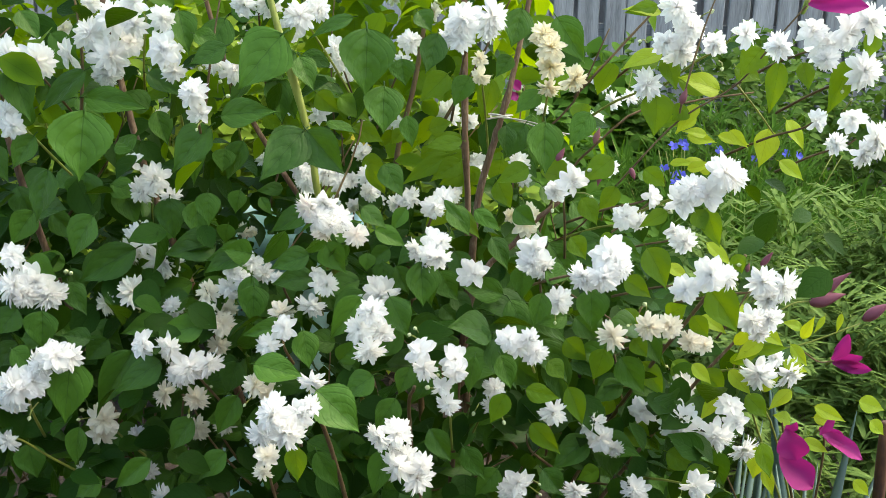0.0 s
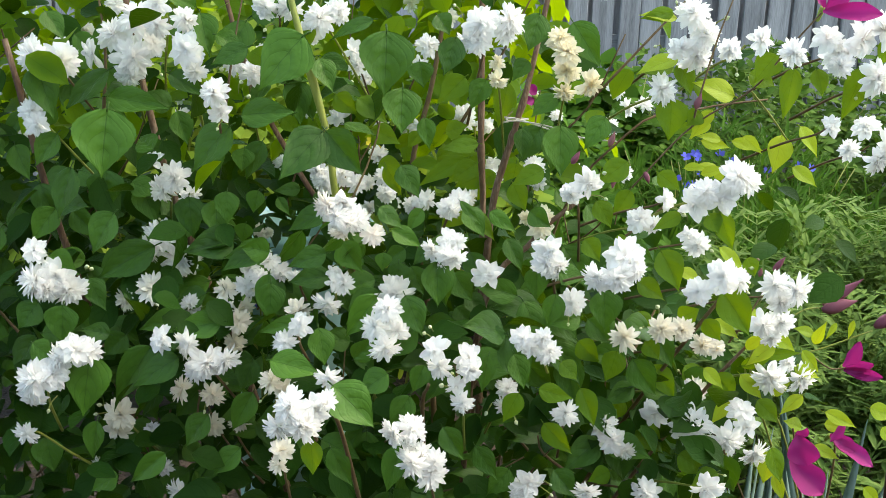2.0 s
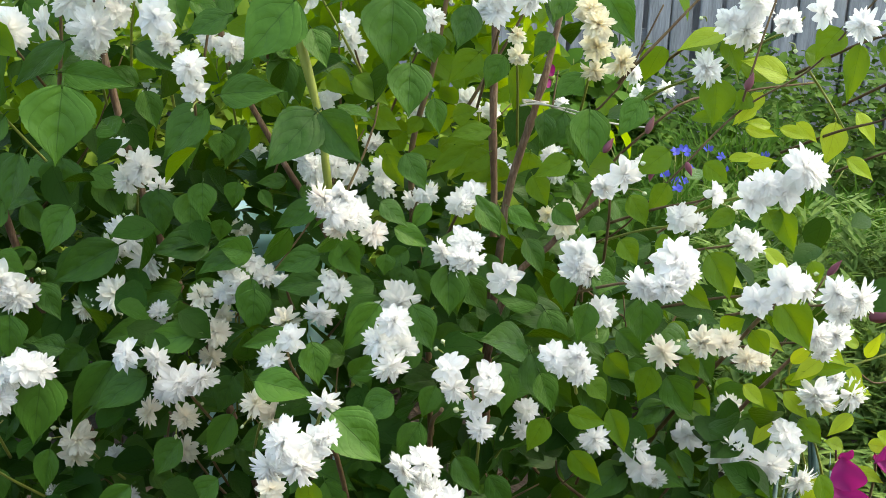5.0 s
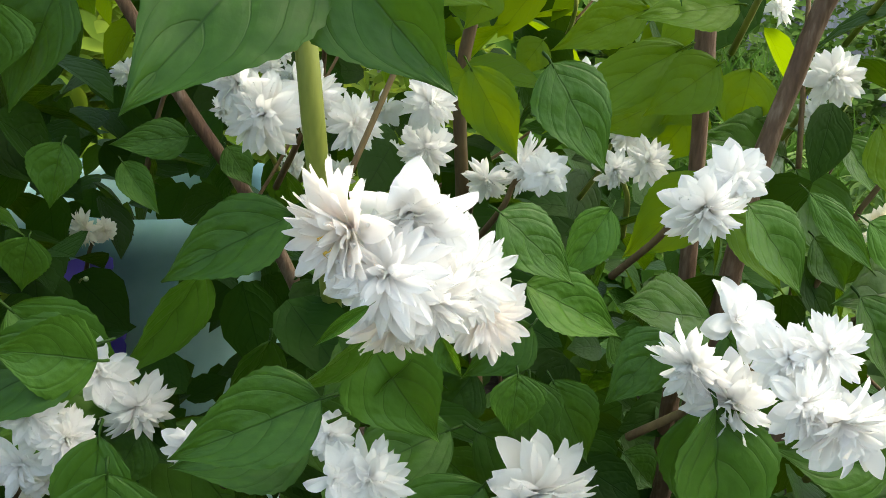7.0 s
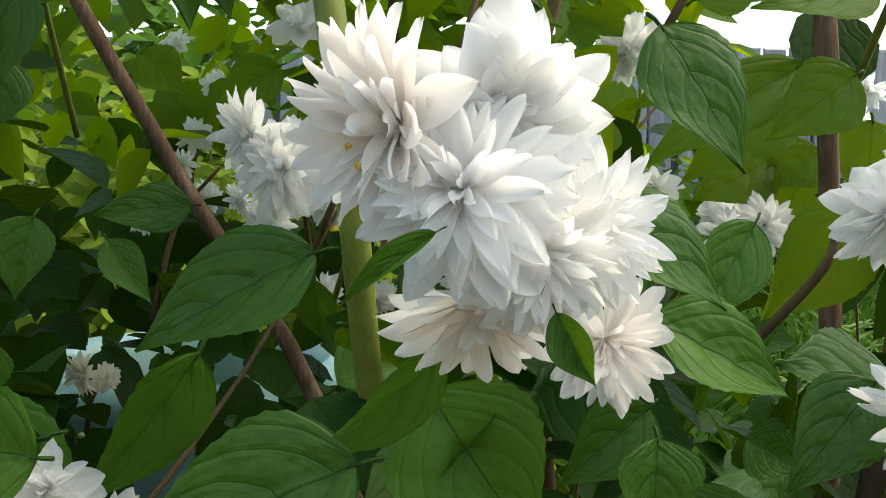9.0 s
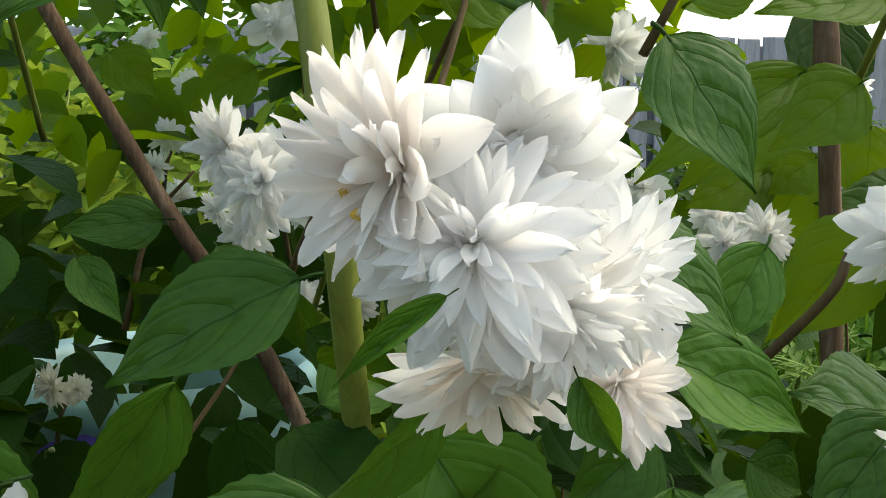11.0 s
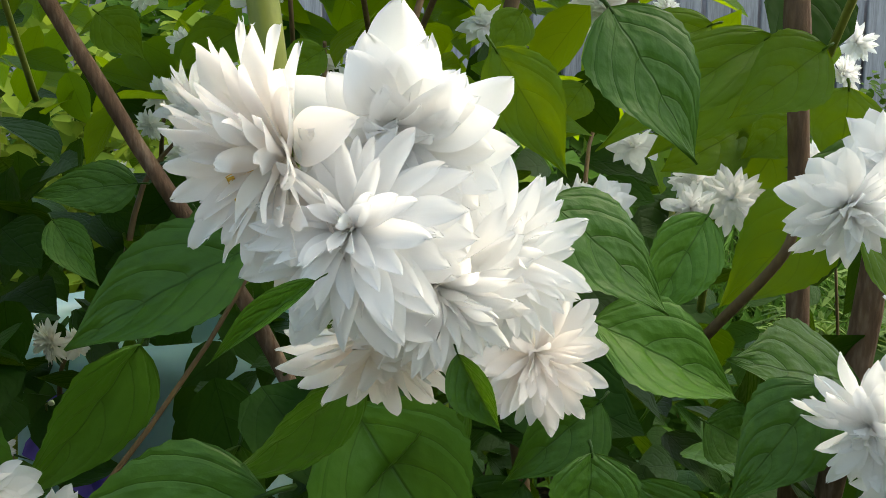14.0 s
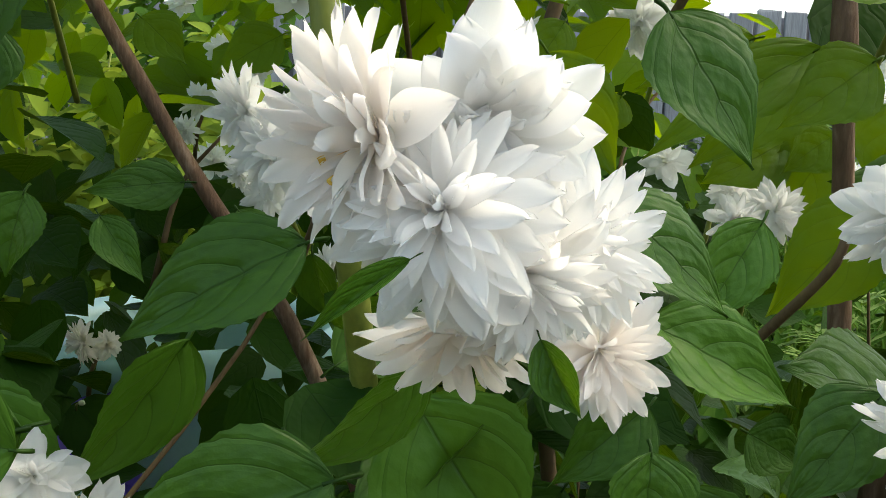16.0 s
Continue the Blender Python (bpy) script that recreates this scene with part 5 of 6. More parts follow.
place("leaf", BRACT, leaf_pose(local((-0.1225, 1.0930, 0.9930)), local((-0.1165, 1.0900, 0.9805)), 0.0075, (-0.5, -1, 0.2)), shrub, "small narrow bract leaf")

# leaves inside the shrub
rng = random.Random(77)
def inside(x, y, z):
    """How densely the shrub is leaved at a place, from 0 to 1."""
    dense = 1.0 if z < 1.0 else (0.75 if x < -0.20 else 0.5)
    if z > 0.98 and -0.22 < x < 0.10:
        dense = 0.22 if y < 1.5 else 0.45
    if x > 0.14 and z > 0.80 + 0.5 * (x - 0.14):
        dense = 0.12 if y < 1.5 else 0.03
    if x > 0.40 + 0.3 * (0.7 - z):
        dense *= 0.25
    if -0.30 < x < 0.08 and 0.97 < z < 1.14 and y < 1.46:
        dense = 0.04
    if x < -0.36 and z > 1.05:
        dense = 0.38
    if -0.58 < x < -0.19 and z > 1.0 and y > 1.3:
        dense = 0.20
    if x < -0.45 and z < 0.55:
        dense *= 0.45
    for ex, ey, ez, gx, gz, wide, high in ((-0.172, 0.923, 1.089, -0.335, 0.772, 0.042, 0.036), (-0.140, 0.951, 1.030, -0.320, 0.705, 0.050, 0.035)):
        s = (y - ey) / (1.84 - ey)  # gaps fitted to two camera sight lines, through which the planter shows
        if 1.12 < y < 1.86 and abs(x - ex - s * (gx - ex)) < 0.012 + wide * s and abs(z - ez - s * (gz - ez)) < 0.012 + high * s:
            dense = 0.0
    return dense


def random_leaf(rng, lo, hi):
    while True:
        q = Vector([rng.uniform(a, b) for a, b in zip(lo, hi)])
        if ((q.x + 0.3) / 0.90) ** 2 + ((q.y - 1.5) / 0.72) ** 2 > 1 or q.z > 1.64 - 0.30 * ((q.x + 0.3) / 0.9) ** 2:
            continue
        if rng.random() < inside(*q):
            break
    d = (Vector((rng.uniform(-1, 1), rng.uniform(-0.9, 0.5), rng.uniform(-1.0, 0.25)))).normalized()
    size = rng.uniform(0.038, 0.066)
    return local(q), local(q + d * size), size * rng.uniform(0.55, 0.78), Vector((rng.uniform(-0.5, 0.5), rng.uniform(-1, 0.3), 0.7))


for _ in range(45):
    base, tip, w, face = random_leaf(rng, (-0.50, 1.24, 0.75), (0.30, 1.48, 1.30))
    place("leaf", rng.choice(LEAF_MESHES), leaf_pose(base, tip, w, face), shrub)
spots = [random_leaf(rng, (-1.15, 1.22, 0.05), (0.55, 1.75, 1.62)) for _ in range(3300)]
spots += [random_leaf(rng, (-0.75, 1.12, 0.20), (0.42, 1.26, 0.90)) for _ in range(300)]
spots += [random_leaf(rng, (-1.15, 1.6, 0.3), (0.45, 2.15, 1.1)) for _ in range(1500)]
# high leaves that take the painted backlit green
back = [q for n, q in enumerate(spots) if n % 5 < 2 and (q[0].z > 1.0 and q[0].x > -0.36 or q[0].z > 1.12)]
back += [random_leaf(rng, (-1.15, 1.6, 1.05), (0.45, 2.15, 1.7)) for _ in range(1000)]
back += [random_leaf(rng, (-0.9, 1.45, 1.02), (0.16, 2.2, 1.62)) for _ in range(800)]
leaf_cloud("inner_foliage", [q for q in spots if q not in back], M_SHADED, shrub)["kind"] = "stuff"
leaf_cloud("upper_foliage", back, M_BACKLIT, shrub)["kind"] = "stuff"

# leaves between the sprays, at the shrub's face
FACE = (1.984, 0.394, -2.071, 0.424, 1.133, -0.469)


def shrub_face(x, z):
    return FACE[0] + FACE[1] * x + FACE[2] * z + FACE[3] * x * x + FACE[4] * z * z + FACE[5] * x * z


rng = random.Random(79)
made = 0
while made < 240:
    x, z = rng.uniform(-0.72, 0.44), rng.uniform(0.42, 1.26)
    if x > 0.20 and z > 0.98 or x > 0.30 + 0.5 * (0.95 - z) or -0.16 < x < 0.22 and z > 1.05:
        continue
    if -0.36 < x < 0.10 and 0.95 < z < 1.14:
        continue
    y = shrub_face(x, z) * 1.022 + rng.uniform(0.04, 0.17)
    if abs(x + 0.13) < 0.16 and abs(z - 0.95) < 0.12:
        y = max(y, 1.20)
    for spray in FLOWER_SPRAYS:  # leaves that would hide a spray from the starting camera go behind it
        for fx, fy, fz, d in spray:
            if fy < 1.42 and y < fy + 0.03 and abs(x / y - fx / fy) < 0.05 and abs((z - 1.26) / y - (fz - 1.26) / fy) < 0.05:
                y = fy + 0.03
    if inside(x, y, z) == 0.0:
        continue
    size = rng.uniform(0.046, 0.074)
    turn = rng.uniform(0, 2 * math.pi)
    for side in (0, math.pi):
        d = Vector((math.cos(turn + side), -0.25 + rng.uniform(-0.3, 0.2), 0.75 * math.sin(turn + side) - 0.45)).normalized()
        base = Vector((x, y, z)) + d * 0.006
        m = leaf_pose(local(base), local(base + d * size), size * rng.uniform(0.56, 0.74), (rng.uniform(-0.4, 0.4), -0.9, 0.6 + rng.uniform(-0.3, 0.3)))
        place("leaf", rng.choice(LEAF_MESHES), m, shrub)
        made += 1

# fine twigs inside
rng = random.Random(78)
for _ in range(60):
    a = Vector((rng.uniform(-0.9, 0.35), rng.uniform(1.25, 1.7), rng.uniform(0.15, 1.15)))
    d = Vector((rng.uniform(-0.2, 0.2), rng.uniform(-0.12, 0.1), rng.uniform(0.05, 0.3)))
    tube("twig", [local(a), local(a + d * 0.5 + unit(rng) * 0.02), local(a + d)], rng.uniform(0.0015, 0.003), 0.001, M_TWIG, shrub, sides=5, n=6)

# flowers on the far side
for _ in range(70):
    q = (rng.uniform(-0.9, 0.35), rng.uniform(1.45, 1.95), rng.uniform(0.95, 1.5))
    d = rng.uniform(0.028, 0.04)
    place("flower", rng.choice(FLOWER_MESHES), facing(local(q), (rng.uniform(-0.6, 0.6), -0.6, rng.uniform(-0.2, 0.8)), d / 2, rng.uniform(0, 360)), shrub)


# ---- the bed behind ----
def plant_cloud(name, label, category, mat, n, where, size, slim, spread, seed, tall=0.0, cloud="foliage"):
    """A plant as a mass of leaves over stems; where: centre, half sizes."""
    rng = random.Random(seed)
    (cx, cy), (rx, ry), h = where
    plant = empty(name, label, category, at=(cx, cy, 0))
    spots = []
    for _ in range(n):
        a, r = rng.uniform(0, 2 * math.pi), math.sqrt(rng.random())
        x, y = rx * r * math.cos(a), ry * r * math.sin(a)
        top = h * (1 - 0.45 * r * r) * (0.8 + 0.3 * noise.noise((x * 4 + seed, y * 4, 0.5)))
        z = top * (1 - rng.random() ** 2 * 0.7)
        s = size * rng.uniform(0.6, 1.2)
        d = Vector((rng.gauss(0, 1), rng.gauss(0, 1), rng.gauss(spread, 0.5) + tall)).normalized()
        spots.append((Vector((x, y, z)), Vector((x, y, z)) + d * s, s * slim, Vector((rng.uniform(-0.4, 0.4), -0.5, 1))))
    leaf_cloud(cloud, spots, mat, plant)["kind"] = "stuff"
    for k in range(7):
        x, y = rng.uniform(-0.6, 0.6) * rx, rng.uniform(-0.6, 0.6) * ry
        tube("stalk", [(x * 0.4, y * 0.4, 0), (x * 0.7, y * 0.7, h * 0.45), (x, y, h * 0.8)], 0.005, 0.002, M_GREEN_STEM, plant, sides=5, n=5)
    return plant


plant_cloud("ground_cover", "dark green spreading ground cover along the fence", "ground cover", M_COVER, 15000, ((1.9, 4.7), (2.1, 0.7), 1.30), 0.058, 0.6, 0.2, 1)
plant_cloud("ground_cover", "dark green spreading ground cover along the fence", "ground cover", M_COVER, 3000, ((-1.3, 4.8), (1.7, 0.6), 0.95), 0.06, 0.7, 0.2, 2)
plant_cloud("hydrangea_bush", "broad-leaved green bush before the fence", "bush", M_BED, 1500, ((0.66, 4.5), (0.46, 0.4), 1.32), 0.10, 0.75, -0.2, 3)
plant_cloud("cranesbill", "green cranesbill clump with small blue flowers", "perennial", M_BED, 2400, ((1.05, 3.7), (0.6, 0.5), 0.72), 0.09, 0.16, 0.6, 4, 0.4)
plant_cloud("grassy_perennial", "clump of narrow upright bright green blades", "perennial", M_BED, 2600, ((1.15, 3.9), (0.75, 0.5), 0.90), 0.16, 0.06, 0.5, 12, 0.7)
plant_cloud("leafy_perennial", "fresh green leafy perennial clump", "perennial", M_BED, 3000, ((1.75, 3.3), (0.75, 0.6), 0.70), 0.10, 0.28, 0.4, 5, 0.3)
plant_cloud("leafy_perennial", "fresh green leafy perennial clump", "perennial", M_BED, 1800, ((0.75, 2.9), (0.4, 0.4), 0.60), 0.09, 0.28, 0.4, 6, 0.3)
plant_cloud("yellow_green_bush", "sunlit yellow-green bush in the bed", "bush", M_SUNNY, 2600, ((-0.30, 3.1), (0.6, 0.5), 1.5), 0.07, 0.6, 0.1, 7)
plant_cloud("yellow_green_bush", "sunlit yellow-green bush in the bed", "bush", M_SUNNY, 2400, ((-0.95, 2.85), (0.55, 0.4), 1.6), 0.07, 0.6, 0.1, 8)
plant_cloud("green_bush", "green leafy bush in the bed", "bush", M_BED, 2400, ((0.25, 3.6), (0.5, 0.5), 1.05), 0.08, 0.6, 0.1, 9)
plant_cloud("green_bush", "green leafy bush in the bed", "bush", M_BED, 3600, ((-0.85, 3.7), (0.7, 0.5), 2.0), 0.08, 0.6, 0.1, 10)


def feathery_plant(at, h, seed, fronds=26):
    """A plant of deeply cut grey-green leaves."""
    rng = random.Random(seed)
    plant = empty("feathery_perennial", "grey-green perennial with deeply cut feathery leaves", "perennial", "feathery plants in the bed", at=at)
    for _ in range(fronds):
        spots = []
        a = rng.uniform(0, 2 * math.pi)
        out = Vector((math.cos(a), math.sin(a), 0))
        reach, rise = rng.uniform(0.12, 0.30), h * rng.uniform(0.55, 1.05)
        line = spline([(0, 0, 0), out * reach * 0.35 + Vector((0, 0, rise * 0.7)), out * reach * 0.8 + Vector((0, 0, rise)), out * reach * 1.25 + Vector((0, 0, rise * rng.uniform(0.75, 1.0)))], 16)
        for i in range(5, 17):
            tan = (line[i] - line[i - 1]).normalized()
            side = tan.cross(Vector((0, 0, 1))).normalized()
            ln = 0.055 * math.sin(math.pi * (i - 3) / 15) + 0.015
            for sg in (-1, 1):
                tip = line[i] + side * (sg * ln) + tan * ln * 0.7 + unit(rng) * 0.008
                spots.append((line[i], tip, 0.015, Vector((0, 0, 1))))
                midp = line[i].lerp(tip, 0.5)
                for s2 in (-1, 1):
                    spots.append((midp, midp + tan * (0.018 * s2) + side * (sg * 0.018), 0.010, Vector((0, 0, 1))))
        for i in range(3, 16):
            spots.append((line[i], line[i + 1] + unit(rng) * 0.002, 0.006, Vector((0, 0, 1))))
        leaf_cloud("frond", spots, M_FEATHER, plant)
    return plant


for i, (x, y, h) in enumerate([(0.95, 2.35, 0.74), (1.15, 2.6, 0.78), (0.78, 2.05, 0.66), (1.02, 2.05, 0.66), (1.35, 2.4, 0.74), (1.25, 2.05, 0.6), (0.75, 1.75, 0.50), (0.98, 1.75, 0.52), (1.55, 2.7, 0.76), (0.9, 2.75, 0.72)]):
    feathery_plant((x, y, 0), h, 40 + i)


def strap_plant(at, h, seed, blades=16, label="clump of upright blue-green sword leaves"):
    rng = random.Random(seed)
    plant = empty("iris_clump", label, "iris", "sword-leaved clumps", at=at)
    for k in range(blades):
        a = rng.uniform(0, 2 * math.pi)
        out = Vector((math.cos(a), math.sin(a), 0)) * rng.uniform(0.01, 0.07)
        hh = h * rng.uniform(0.6, 1.05)
        line = spline([out * 0.4, out * 0.8 + Vector((0, 0, hh * 0.55)), out * 1.7 + Vector((0, 0, hh))], 8)
        side = Vector((rng.uniform(-1, 1), rng.uniform(-0.4, 0.4), 0)).normalized()
        fl = side.cross(Vector((0, 0, 1)))
        w0 = rng.uniform(0.010, 0.017)
        verts, faces = [], []
        for i, q in enumerate(line):
            w = w0 * (1 - (i / 8) ** 2.2) + 0.0006
            verts += [q - side * w, q + fl * (w * 0.25), q + side * w, q - fl * (w * 0.1)]
        for i in range(8):
            for j in range(4):
                b, c = i * 4 + j, i * 4 + (j + 1) % 4
                faces.append((b, c, c + 4, b + 4))
        link_mesh("blade", verts, faces, M_STRAP, plant)
    return plant


strap_plant((0.50, 1.47, 0), 0.60, 1, 12)
strap_plant((0.65, 1.48, 0), 0.62, 2, 12)
strap_plant((0.57, 1.52, 0), 0.54, 3, 10)
strap_plant((1.55, 3.0, 0), 0.85, 4)


def blue_flowers(spread, seed):
    rng = random.Random(seed)
    me = flower_mesh("blue_flower", M_BLUE, rng, 3, 2, [(5, 80, 1.0, 0.8, 0.2, 0.2)])
    for cx, cy, z, n in spread:
        for _ in range(n):
            x, y = cx + rng.gauss(0, 0.10), cy + rng.gauss(0, 0.10)
            zz = z + rng.uniform(-0.06, 0.05)
            s = new("cranesbill_flower")
            s.location = (x, y, 0)
            tagged(s, "small violet-blue cranesbill flower on a thin stalk", "flower", "blue flowers in the bed")
            tube("stalk", [(0, 0, zz - 0.4), (0.01, 0, zz - 0.2), (0, 0, zz)], 0.002, 0.0015, M_GREEN_STEM, s, sides=5, n=4)
            place("blossom", me, facing((0, 0, zz), (rng.uniform(-0.5, 0.5), -0.7, 0.5), 0.022, rng.uniform(0, 360)), s)


blue_flowers([(1.18, 3.95, 0.72, 7), (0.95, 3.75, 0.74, 4), (0.88, 3.6, 0.66, 4)], 3)


# ---- clematis ----
clematis = empty("clematis_vine", "climbing clematis with magenta flowers and yellow-green leaves", "clematis", at=(0.62, 1.45, 0))


def vine(points, r0=0.0022, r1=0.0014, mat=None, name="vine_stem"):
    return tube(name, [Vector(q) - Vector((0.62, 1.45, 0)) for q in points], r0, r1, mat or M_TWIG, clematis, sides=6)


def cl(q):
    return Vector(q) - Vector((0.62, 1.45, 0))


vine([(0.654, 1.482, 0.000), (0.562, 1.451, 0.330), (0.368, 1.390, 0.708)] + [(0.149, 1.328, 0.888), (0.191, 1.247, 0.974), (0.231, 1.196, 1.045), (0.294, 1.185, 1.122), (0.356, 1.165, 1.169), (0.389, 1.145, 1.220), (0.415, 1.124, 1.262)], 0.0015, 0.0010)
vine([(0.294, 1.185, 1.122), (0.298, 1.175, 1.161), (0.313, 1.175, 1.229), (0.327, 1.175, 1.275)], 0.0015, 0.0009)
vine([(0.359, 1.175, 1.169), (0.400, 1.206, 1.132), (0.429, 1.226, 1.102)], 0.0016, 0.001, M_GREEN_STEM)
vine([(0.613, 1.451, 0.381), (0.511, 1.390, 0.606)] + [(0.444, 1.328, 0.773), (0.504, 1.328, 0.840), (0.543, 1.328, 0.852)], 0.002, 0.0012, M_GREEN_STEM)
vine([(0.613, 1.451, 0.402), (0.531, 1.410, 0.627)] + [(0.444, 1.349, 0.748), (0.538, 1.339, 0.780), (0.617, 1.328, 0.819)], 0.002, 0.0012, M_GREEN_STEM)
vine([(0.547, 1.359, 0.765), (0.579, 1.369, 0.743), (0.607, 1.380, 0.741)], 0.0014, 0.001)
vine([(0.379, 1.226, 0.826), (0.399, 1.226, 0.858), (0.431, 1.226, 0.929)], 0.0014, 0.001)
vine([(0.613, 1.451, 0.402), (0.541, 1.349, 0.586), (0.506, 1.293, 0.675)])
vine([(0.633, 1.461, 0.381), (0.613, 1.390, 0.586), (0.577, 1.339, 0.671)])
vine([(0.102, 1.328, 0.994), (0.112, 1.369, 1.097), (0.118, 1.380, 1.148)], 0.0016, 0.001)

rng = random.Random(9)
TEPALS = []
for k in range(5):
    v, t, f = petal_data(1.0, 1.0, 0.22, rng.uniform(0.0, 0.45), 12, 8, rng, point=0.75)
    ob = link_mesh("tepal", [(a, b / v[-1][1], c) for a, b, c in v], f, M_MAGENTA, None, t)
    TEPALS.append(ob.data)
    bpy.data.objects.remove(ob)


def clematis_flower(tepals, label="magenta clematis flower with drooping tepals"):
    """tepals: base, tip and width of each."""
    root = sum((Vector(q[:3]) for q in tepals), Vector()) / len(tepals) + Vector((0, 0.006, 0))
    v, f = tube_data([(0, 0.012, -0.012), (0, 0.004, -0.003), (0, -0.003, 0.002)], 0.0025, 0.0045, 7, 5)
    fl = link_mesh("flower", v, f, M_SEPAL, clematis)
    fl["label"] = label
    fl.location = cl(root)
    for bx, by, bz, tx, ty, tz, w in tepals:
        face = Vector((rng.uniform(-0.3, 0.3), -1.0, 0.3 + rng.uniform(-0.2, 0.3)))
        place("tepal", rng.choice(TEPALS), leaf_pose(Vector((bx, by, bz)) - root, Vector((tx, ty, tz)) - root, w, face), fl)


MAUVE_BUD = bud_mesh("bud", M_MAUVE, rng, 10)


def clematis_bud(base, tip, wide):
    way = Vector(tip) - Vector(base)
    place("bud", MAUVE_BUD, facing(cl(base), way, way.length, 0) @ Matrix.Diagonal((wide, wide, 1, 1)), clematis, "pointed mauve clematis bud")


CLEM_LEAF = [leaf_mesh("leaf", M_CLEM_LEAF, 14, 6, rng, broad=0.34, teeth=0.0, droop=0.15, fold=0.1) for _ in range(4)]
CLEMATIS_LEAVES = [
    (0.427, 1.247, 1.108, 0.421, 1.235, 1.058, 0.037),
    (0.449, 1.247, 1.120, 0.476, 1.236, 1.083, 0.021),
    (0.445, 1.247, 1.066, 0.479, 1.237, 1.044, 0.021),
    (0.331, 1.247, 1.123, 0.305, 1.239, 1.101, 0.019),
    (0.322, 1.247, 1.097, 0.360, 1.238, 1.092, 0.018),
    (0.362, 1.247, 1.098, 0.404, 1.237, 1.089, 0.016),
    (0.346, 1.247, 1.064, 0.308, 1.239, 1.060, 0.016),
    (0.344, 1.247, 1.049, 0.358, 1.243, 1.061, 0.019),
    (0.532, 1.329, 0.663, 0.504, 1.323, 0.674, 0.024),
    (0.553, 1.329, 0.632, 0.593, 1.319, 0.619, 0.020),
    (0.565, 1.329, 0.669, 0.597, 1.322, 0.668, 0.020),
    (0.629, 1.329, 0.697, 0.667, 1.320, 0.689, 0.027),
    (0.650, 1.329, 0.666, 0.673, 1.322, 0.647, 0.022),
    (0.564, 1.329, 0.828, 0.548, 1.322, 0.804, 0.009),
]
CLEMATIS_LEAVES_LOW = [
    (0.588, 1.329, 0.833, 0.581, 1.322, 0.805, 0.009),
    (0.533, 1.329, 0.810, 0.501, 1.322, 0.820, 0.017),
    (0.519, 1.329, 0.784, 0.545, 1.320, 0.752, 0.019),
    (0.498, 1.329, 0.584, 0.517, 1.319, 0.542, 0.019),
    (0.637, 1.329, 0.568, 0.663, 1.321, 0.545, 0.020),
]
CLEMATIS_LEAVES_HIGH = [
    (0.272, 1.200, 1.205, 0.221, 1.188, 1.187, 0.031),
    (0.267, 1.200, 1.252, 0.220, 1.188, 1.258, 0.021),
    (0.347, 1.200, 1.160, 0.294, 1.188, 1.177, 0.033),
    (0.321, 1.200, 1.142, 0.293, 1.188, 1.108, 0.024),
    (0.363, 1.200, 1.110, 0.386, 1.188, 1.091, 0.016),
    (0.335, 1.200, 1.105, 0.303, 1.188, 1.110, 0.014),
    (0.314, 1.200, 1.060, 0.343, 1.188, 1.071, 0.016),
    (0.292, 1.200, 1.067, 0.317, 1.188, 1.073, 0.013),
    (0.434, 1.230, 0.842, 0.470, 1.218, 0.821, 0.022),
    (0.443, 1.230, 0.826, 0.404, 1.218, 0.797, 0.022),
    (0.473, 1.230, 0.794, 0.506, 1.218, 0.783, 0.019),
    (0.401, 1.230, 0.780, 0.432, 1.218, 0.748, 0.023),
]
CLEMATIS_LEAVES_EDGE = [
    (0.356, 1.230, 0.856, 0.393, 1.218, 0.837, 0.020),
    (0.424, 1.230, 0.858, 0.385, 1.218, 0.880, 0.019),
    (0.489, 1.230, 0.753, 0.457, 1.218, 0.728, 0.020),
    (0.389, 1.230, 0.742, 0.366, 1.218, 0.709, 0.019),
    (0.496, 1.230, 0.827, 0.503, 1.218, 0.863, 0.015),
    (0.455, 1.230, 0.668, 0.444, 1.218, 0.622, 0.032),
    (0.523, 1.230, 0.729, 0.566, 1.218, 0.714, 0.020),
    (0.355, 1.230, 0.958, 0.391, 1.218, 0.931, 0.019),
    (0.446, 1.230, 0.752, 0.467, 1.218, 0.776, 0.016),
    (0.350, 1.230, 0.787, 0.378, 1.218, 0.764, 0.020),
    (0.305, 1.230, 0.926, 0.335, 1.218, 0.913, 0.019),
    (0.405, 1.230, 0.817, 0.426, 1.218, 0.846, 0.016),
]
for bx, by, bz, tx, ty, tz, w in CLEMATIS_LEAVES + CLEMATIS_LEAVES_LOW + CLEMATIS_LEAVES_HIGH + CLEMATIS_LEAVES_EDGE:
    face = Vector((rng.uniform(-0.4, 0.4), -0.8, 0.6 + rng.uniform(-0.3, 0.3)))
    place("leaf", rng.choice(CLEM_LEAF), leaf_pose(cl((bx, by, bz)), cl((tx, ty, tz)), w, face), clematis)
clematis_flower([(0.512, 1.288, 0.668, 0.523, 1.278, 0.624, 0.044), (0.507, 1.292, 0.627, 0.551, 1.278, 0.580, 0.046), (0.511, 1.294, 0.662, 0.524, 1.289, 0.682, 0.020)])
clematis_flower([(0.578, 1.329, 0.641, 0.586, 1.321, 0.681, 0.022), (0.580, 1.333, 0.645, 0.638, 1.317, 0.606, 0.028), (0.579, 1.337, 0.649, 0.615, 1.328, 0.628, 0.025)])
clematis_flower([(0.603, 1.380, 0.743, 0.620, 1.370, 0.789, 0.020), (0.607, 1.386, 0.738, 0.647, 1.376, 0.751, 0.020), (0.606, 1.383, 0.737, 0.660, 1.370, 0.732, 0.021), (0.608, 1.386, 0.734, 0.648, 1.377, 0.735, 0.018)], "half-open magenta clematis flower")
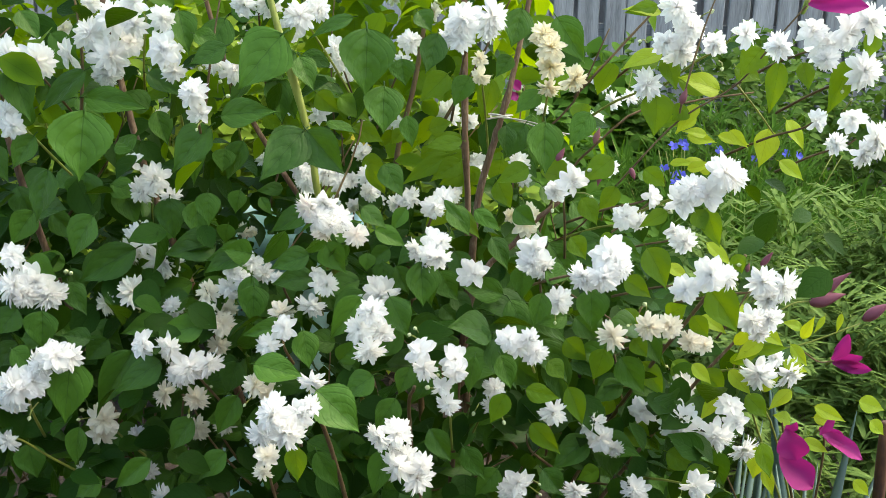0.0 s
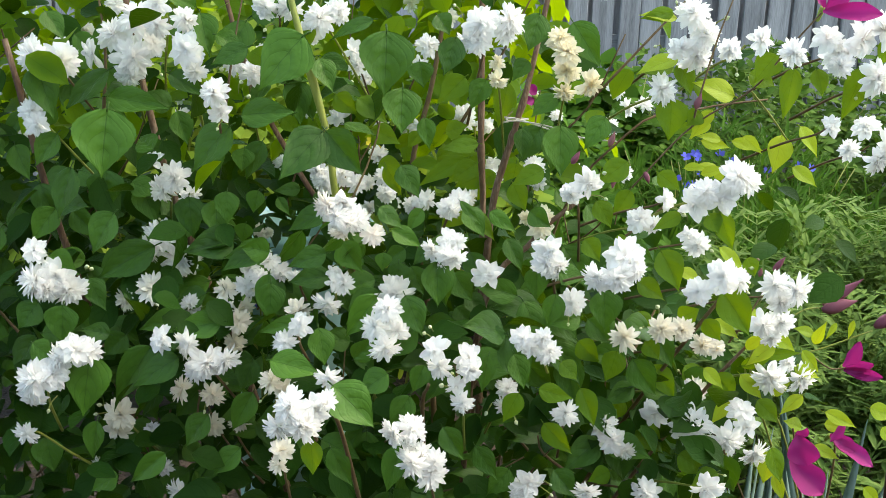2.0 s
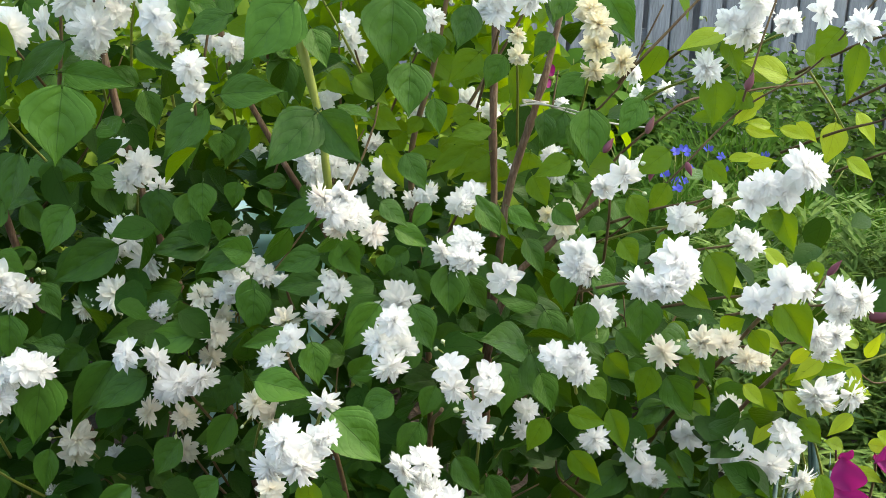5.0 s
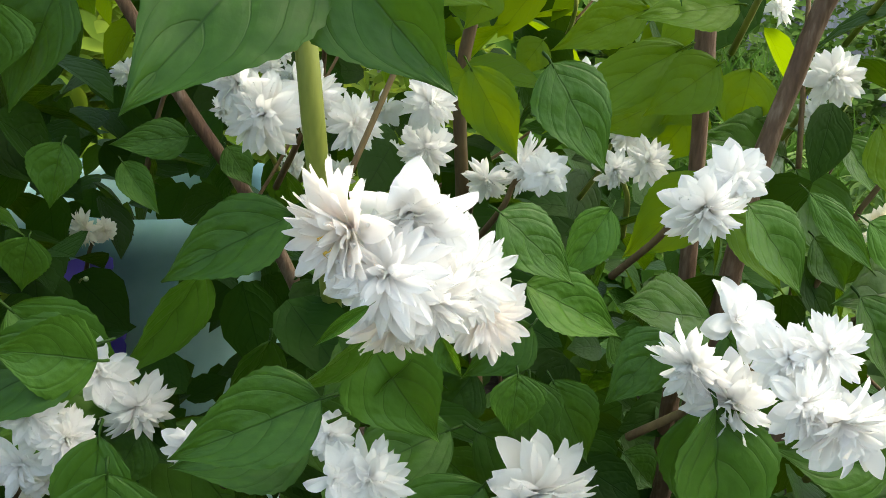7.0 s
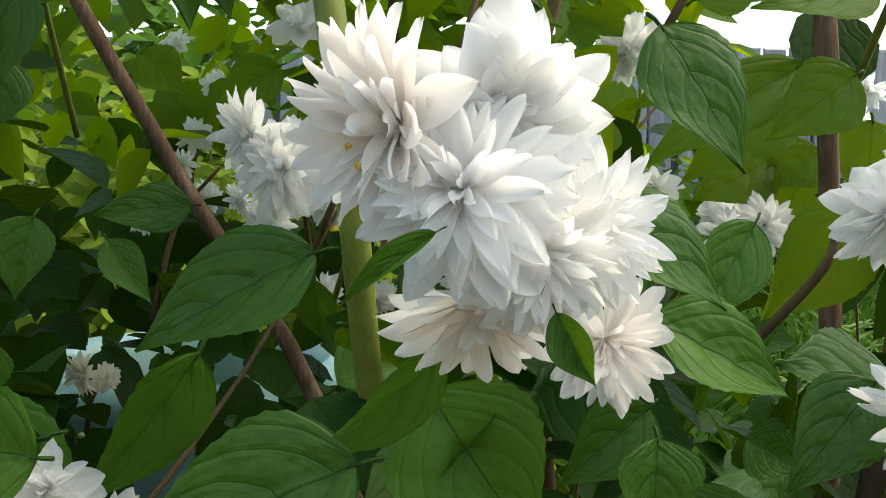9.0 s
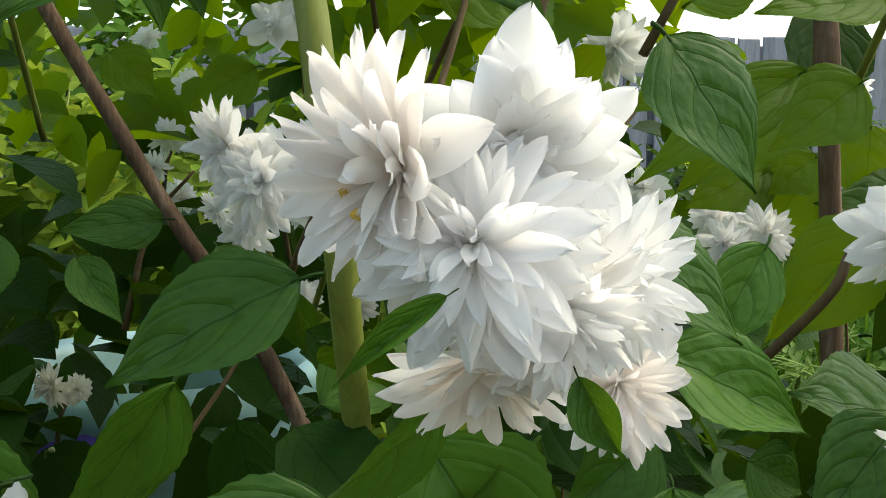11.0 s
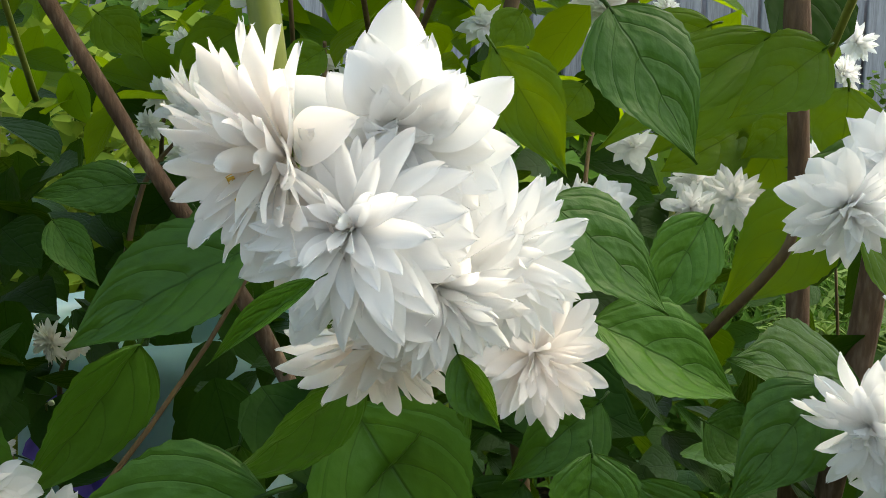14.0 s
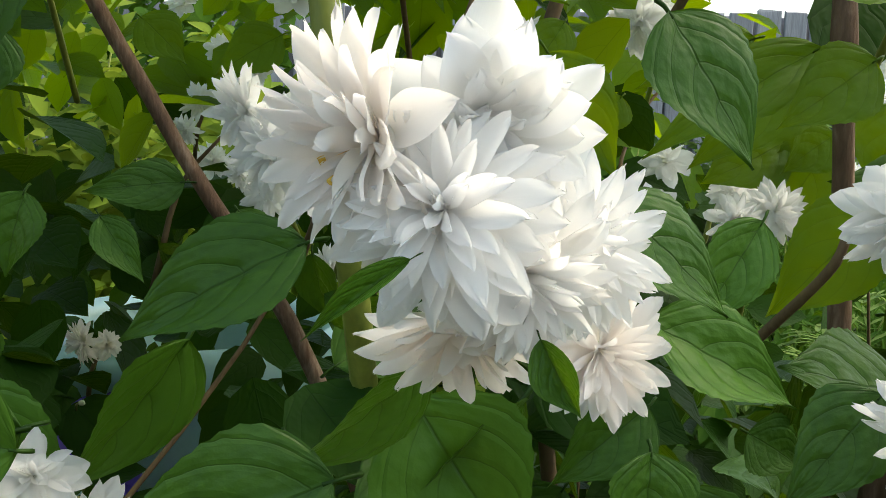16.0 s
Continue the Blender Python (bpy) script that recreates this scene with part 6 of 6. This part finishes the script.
clematis_flower([(0.417, 1.124, 1.264, 0.479, 1.109, 1.260, 0.023), (0.421, 1.128, 1.266, 0.443, 1.119, 1.294, 0.023), (0.420, 1.130, 1.268, 0.393, 1.122, 1.296, 0.023)])
clematis_flower([(0.112, 1.380, 1.141, 0.099, 1.375, 1.155, 0.016), (0.110, 1.383, 1.134, 0.096, 1.379, 1.128, 0.016)], "half-open magenta clematis flower")
clematis_bud((0.541, 1.329, 0.854), (0.588, 1.314, 0.900), 0.35)
clematis_bud((0.536, 1.319, 0.850), (0.581, 1.307, 0.869), 0.56)
clematis_bud((0.619, 1.329, 0.824), (0.652, 1.318, 0.854), 0.54)
clematis_bud((0.415, 1.186, 0.940), (0.427, 1.180, 0.960), 0.49)
clematis_bud((0.379, 1.186, 0.922), (0.383, 1.182, 0.937), 0.55)
clematis_bud((0.398, 1.186, 0.931), (0.399, 1.183, 0.944), 0.66)
clematis_bud((0.292, 1.165, 1.145), (0.296, 1.160, 1.165), 0.63)
clematis_bud((0.236, 1.165, 1.066), (0.242, 1.162, 1.051), 0.63)
clematis_bud((0.201, 1.165, 1.064), (0.196, 1.160, 1.043), 0.53)
clematis_bud((0.190, 1.165, 1.095), (0.195, 1.160, 1.116), 0.53)
clematis_bud((0.145, 1.165, 1.073), (0.154, 1.161, 1.090), 0.60)


# ---- small things ----
def glazed_pot():
    """A tall glazed planter with a rolled rim."""
    pot = empty("glazed_planter", "tall pale turquoise glazed planter behind the shrub", "planter", at=(-0.350, 2.0, 0))
    prof = [(0.10, 0.0), (0.115, 0.05), (0.14, 0.28), (0.158, 0.57), (0.152, 0.71), (0.162, 0.755), (0.176, 0.775), (0.180, 0.795), (0.167, 0.812), (0.15, 0.795), (0.14, 0.68)]
    sides = 32
    verts = [(r * math.cos(2 * math.pi * k / sides), r * math.sin(2 * math.pi * k / sides), z) for r, z in prof for k in range(sides)]
    faces = [(i * sides + k, i * sides + (k + 1) % sides, (i + 1) * sides + (k + 1) % sides, (i + 1) * sides + k) for i in range(len(prof) - 1) for k in range(sides)]
    faces += [tuple(reversed(range(sides)))]
    link_mesh("body", verts, faces, M_GLAZE, pot)
    link_mesh("soil", [(0.144 * math.cos(2 * math.pi * k / sides), 0.144 * math.sin(2 * math.pi * k / sides), 0.72) for k in range(sides)], [tuple(range(sides))], M_SOIL, pot)
    return pot


glazed_pot()
rng = random.Random(31)
violet = flower_mesh("violet_flower", M_VIOLET, rng, 4, 3, [(5, 82, 1.0, 0.95, 0.2, 0.3)])
for k, (x, y, z) in enumerate([(-0.385, 1.80, 0.760), (-0.402, 1.79, 0.738), (-0.375, 1.78, 0.705)]):
    s = new("violet_flower")
    s.location = (x, y, 0)
    tagged(s, "violet garden flower on a green stalk beside the planter", "flower", "violet flowers by the planter")
    tube("stalk", [(0.01, 0.02, 0), (0.0, 0.01, z * 0.5), (0, 0, z)], 0.003, 0.002, M_GREEN_STEM, s, sides=5, n=5)
    place("blossom", violet, facing((0, -0.002, z), (0.2 * k - 0.2, -0.9, 0.4), 0.03, 40 * k), s)


stake = empty("garden_stake", "rusty brown garden stake in the bed", "stake", at=(0.69, 1.36, 0))
tube("shaft", [(0.03, 0, 0), (0.012, 0, 0.3), (0.0, 0, 0.65)], 0.011, 0.009, M_STAKE, stake, sides=10, lumps=0.1)

chips = []
rng = random.Random(55)
for _ in range(1600):
    x, y = rng.uniform(-1.6, 0.4), rng.uniform(1.6, 3.6)
    q = Vector((x, y, 0.03 + 0.05 * noise.noise((x * 0.9, y * 0.9, 0))))
    d = Vector((rng.gauss(0, 1), rng.gauss(0, 1), rng.gauss(0, 0.25))).normalized() * rng.uniform(0.015, 0.05)
    chips.append((q, q + d, rng.uniform(0.008, 0.02), Vector((0, 0, 1))))
tagged(leaf_cloud("mulch_chips", chips, M_CHIP), "scattered brown bark mulch chips", "mulch", kind="stuff")

M_YELLOW = petal_material("yellow_petal", (0.62, 0.52, 0.05), (0.70, 0.62, 0.15), (0.75, 0.65, 0.08), through=0.3)
yellow = flower_mesh("yellow_flower", M_YELLOW, rng, 4, 3, [(6, 84, 1.0, 0.7, 0.2, 0.3), (6, 60, 0.7, 0.5, 0.3, 0.3)])
for k, (x, y, z) in enumerate([(-0.190, 2.30, 0.930), (-0.212, 2.32, 0.945)]):
    s = new("yellow_flower")
    s.location = (x, y, 0)
    tagged(s, "small yellow garden flower on a green stalk", "flower", "yellow flowers in the bed")
    tube("stalk", [(0.01, 0.02, 0), (0.0, 0.01, z * 0.5), (0, 0, z)], 0.003, 0.002, M_GREEN_STEM, s, sides=5, n=5)
    place("blossom", yellow, facing((0, -0.002, z), (0.2 * k - 0.2, -0.9, 0.4), 0.02, 40 * k), s)
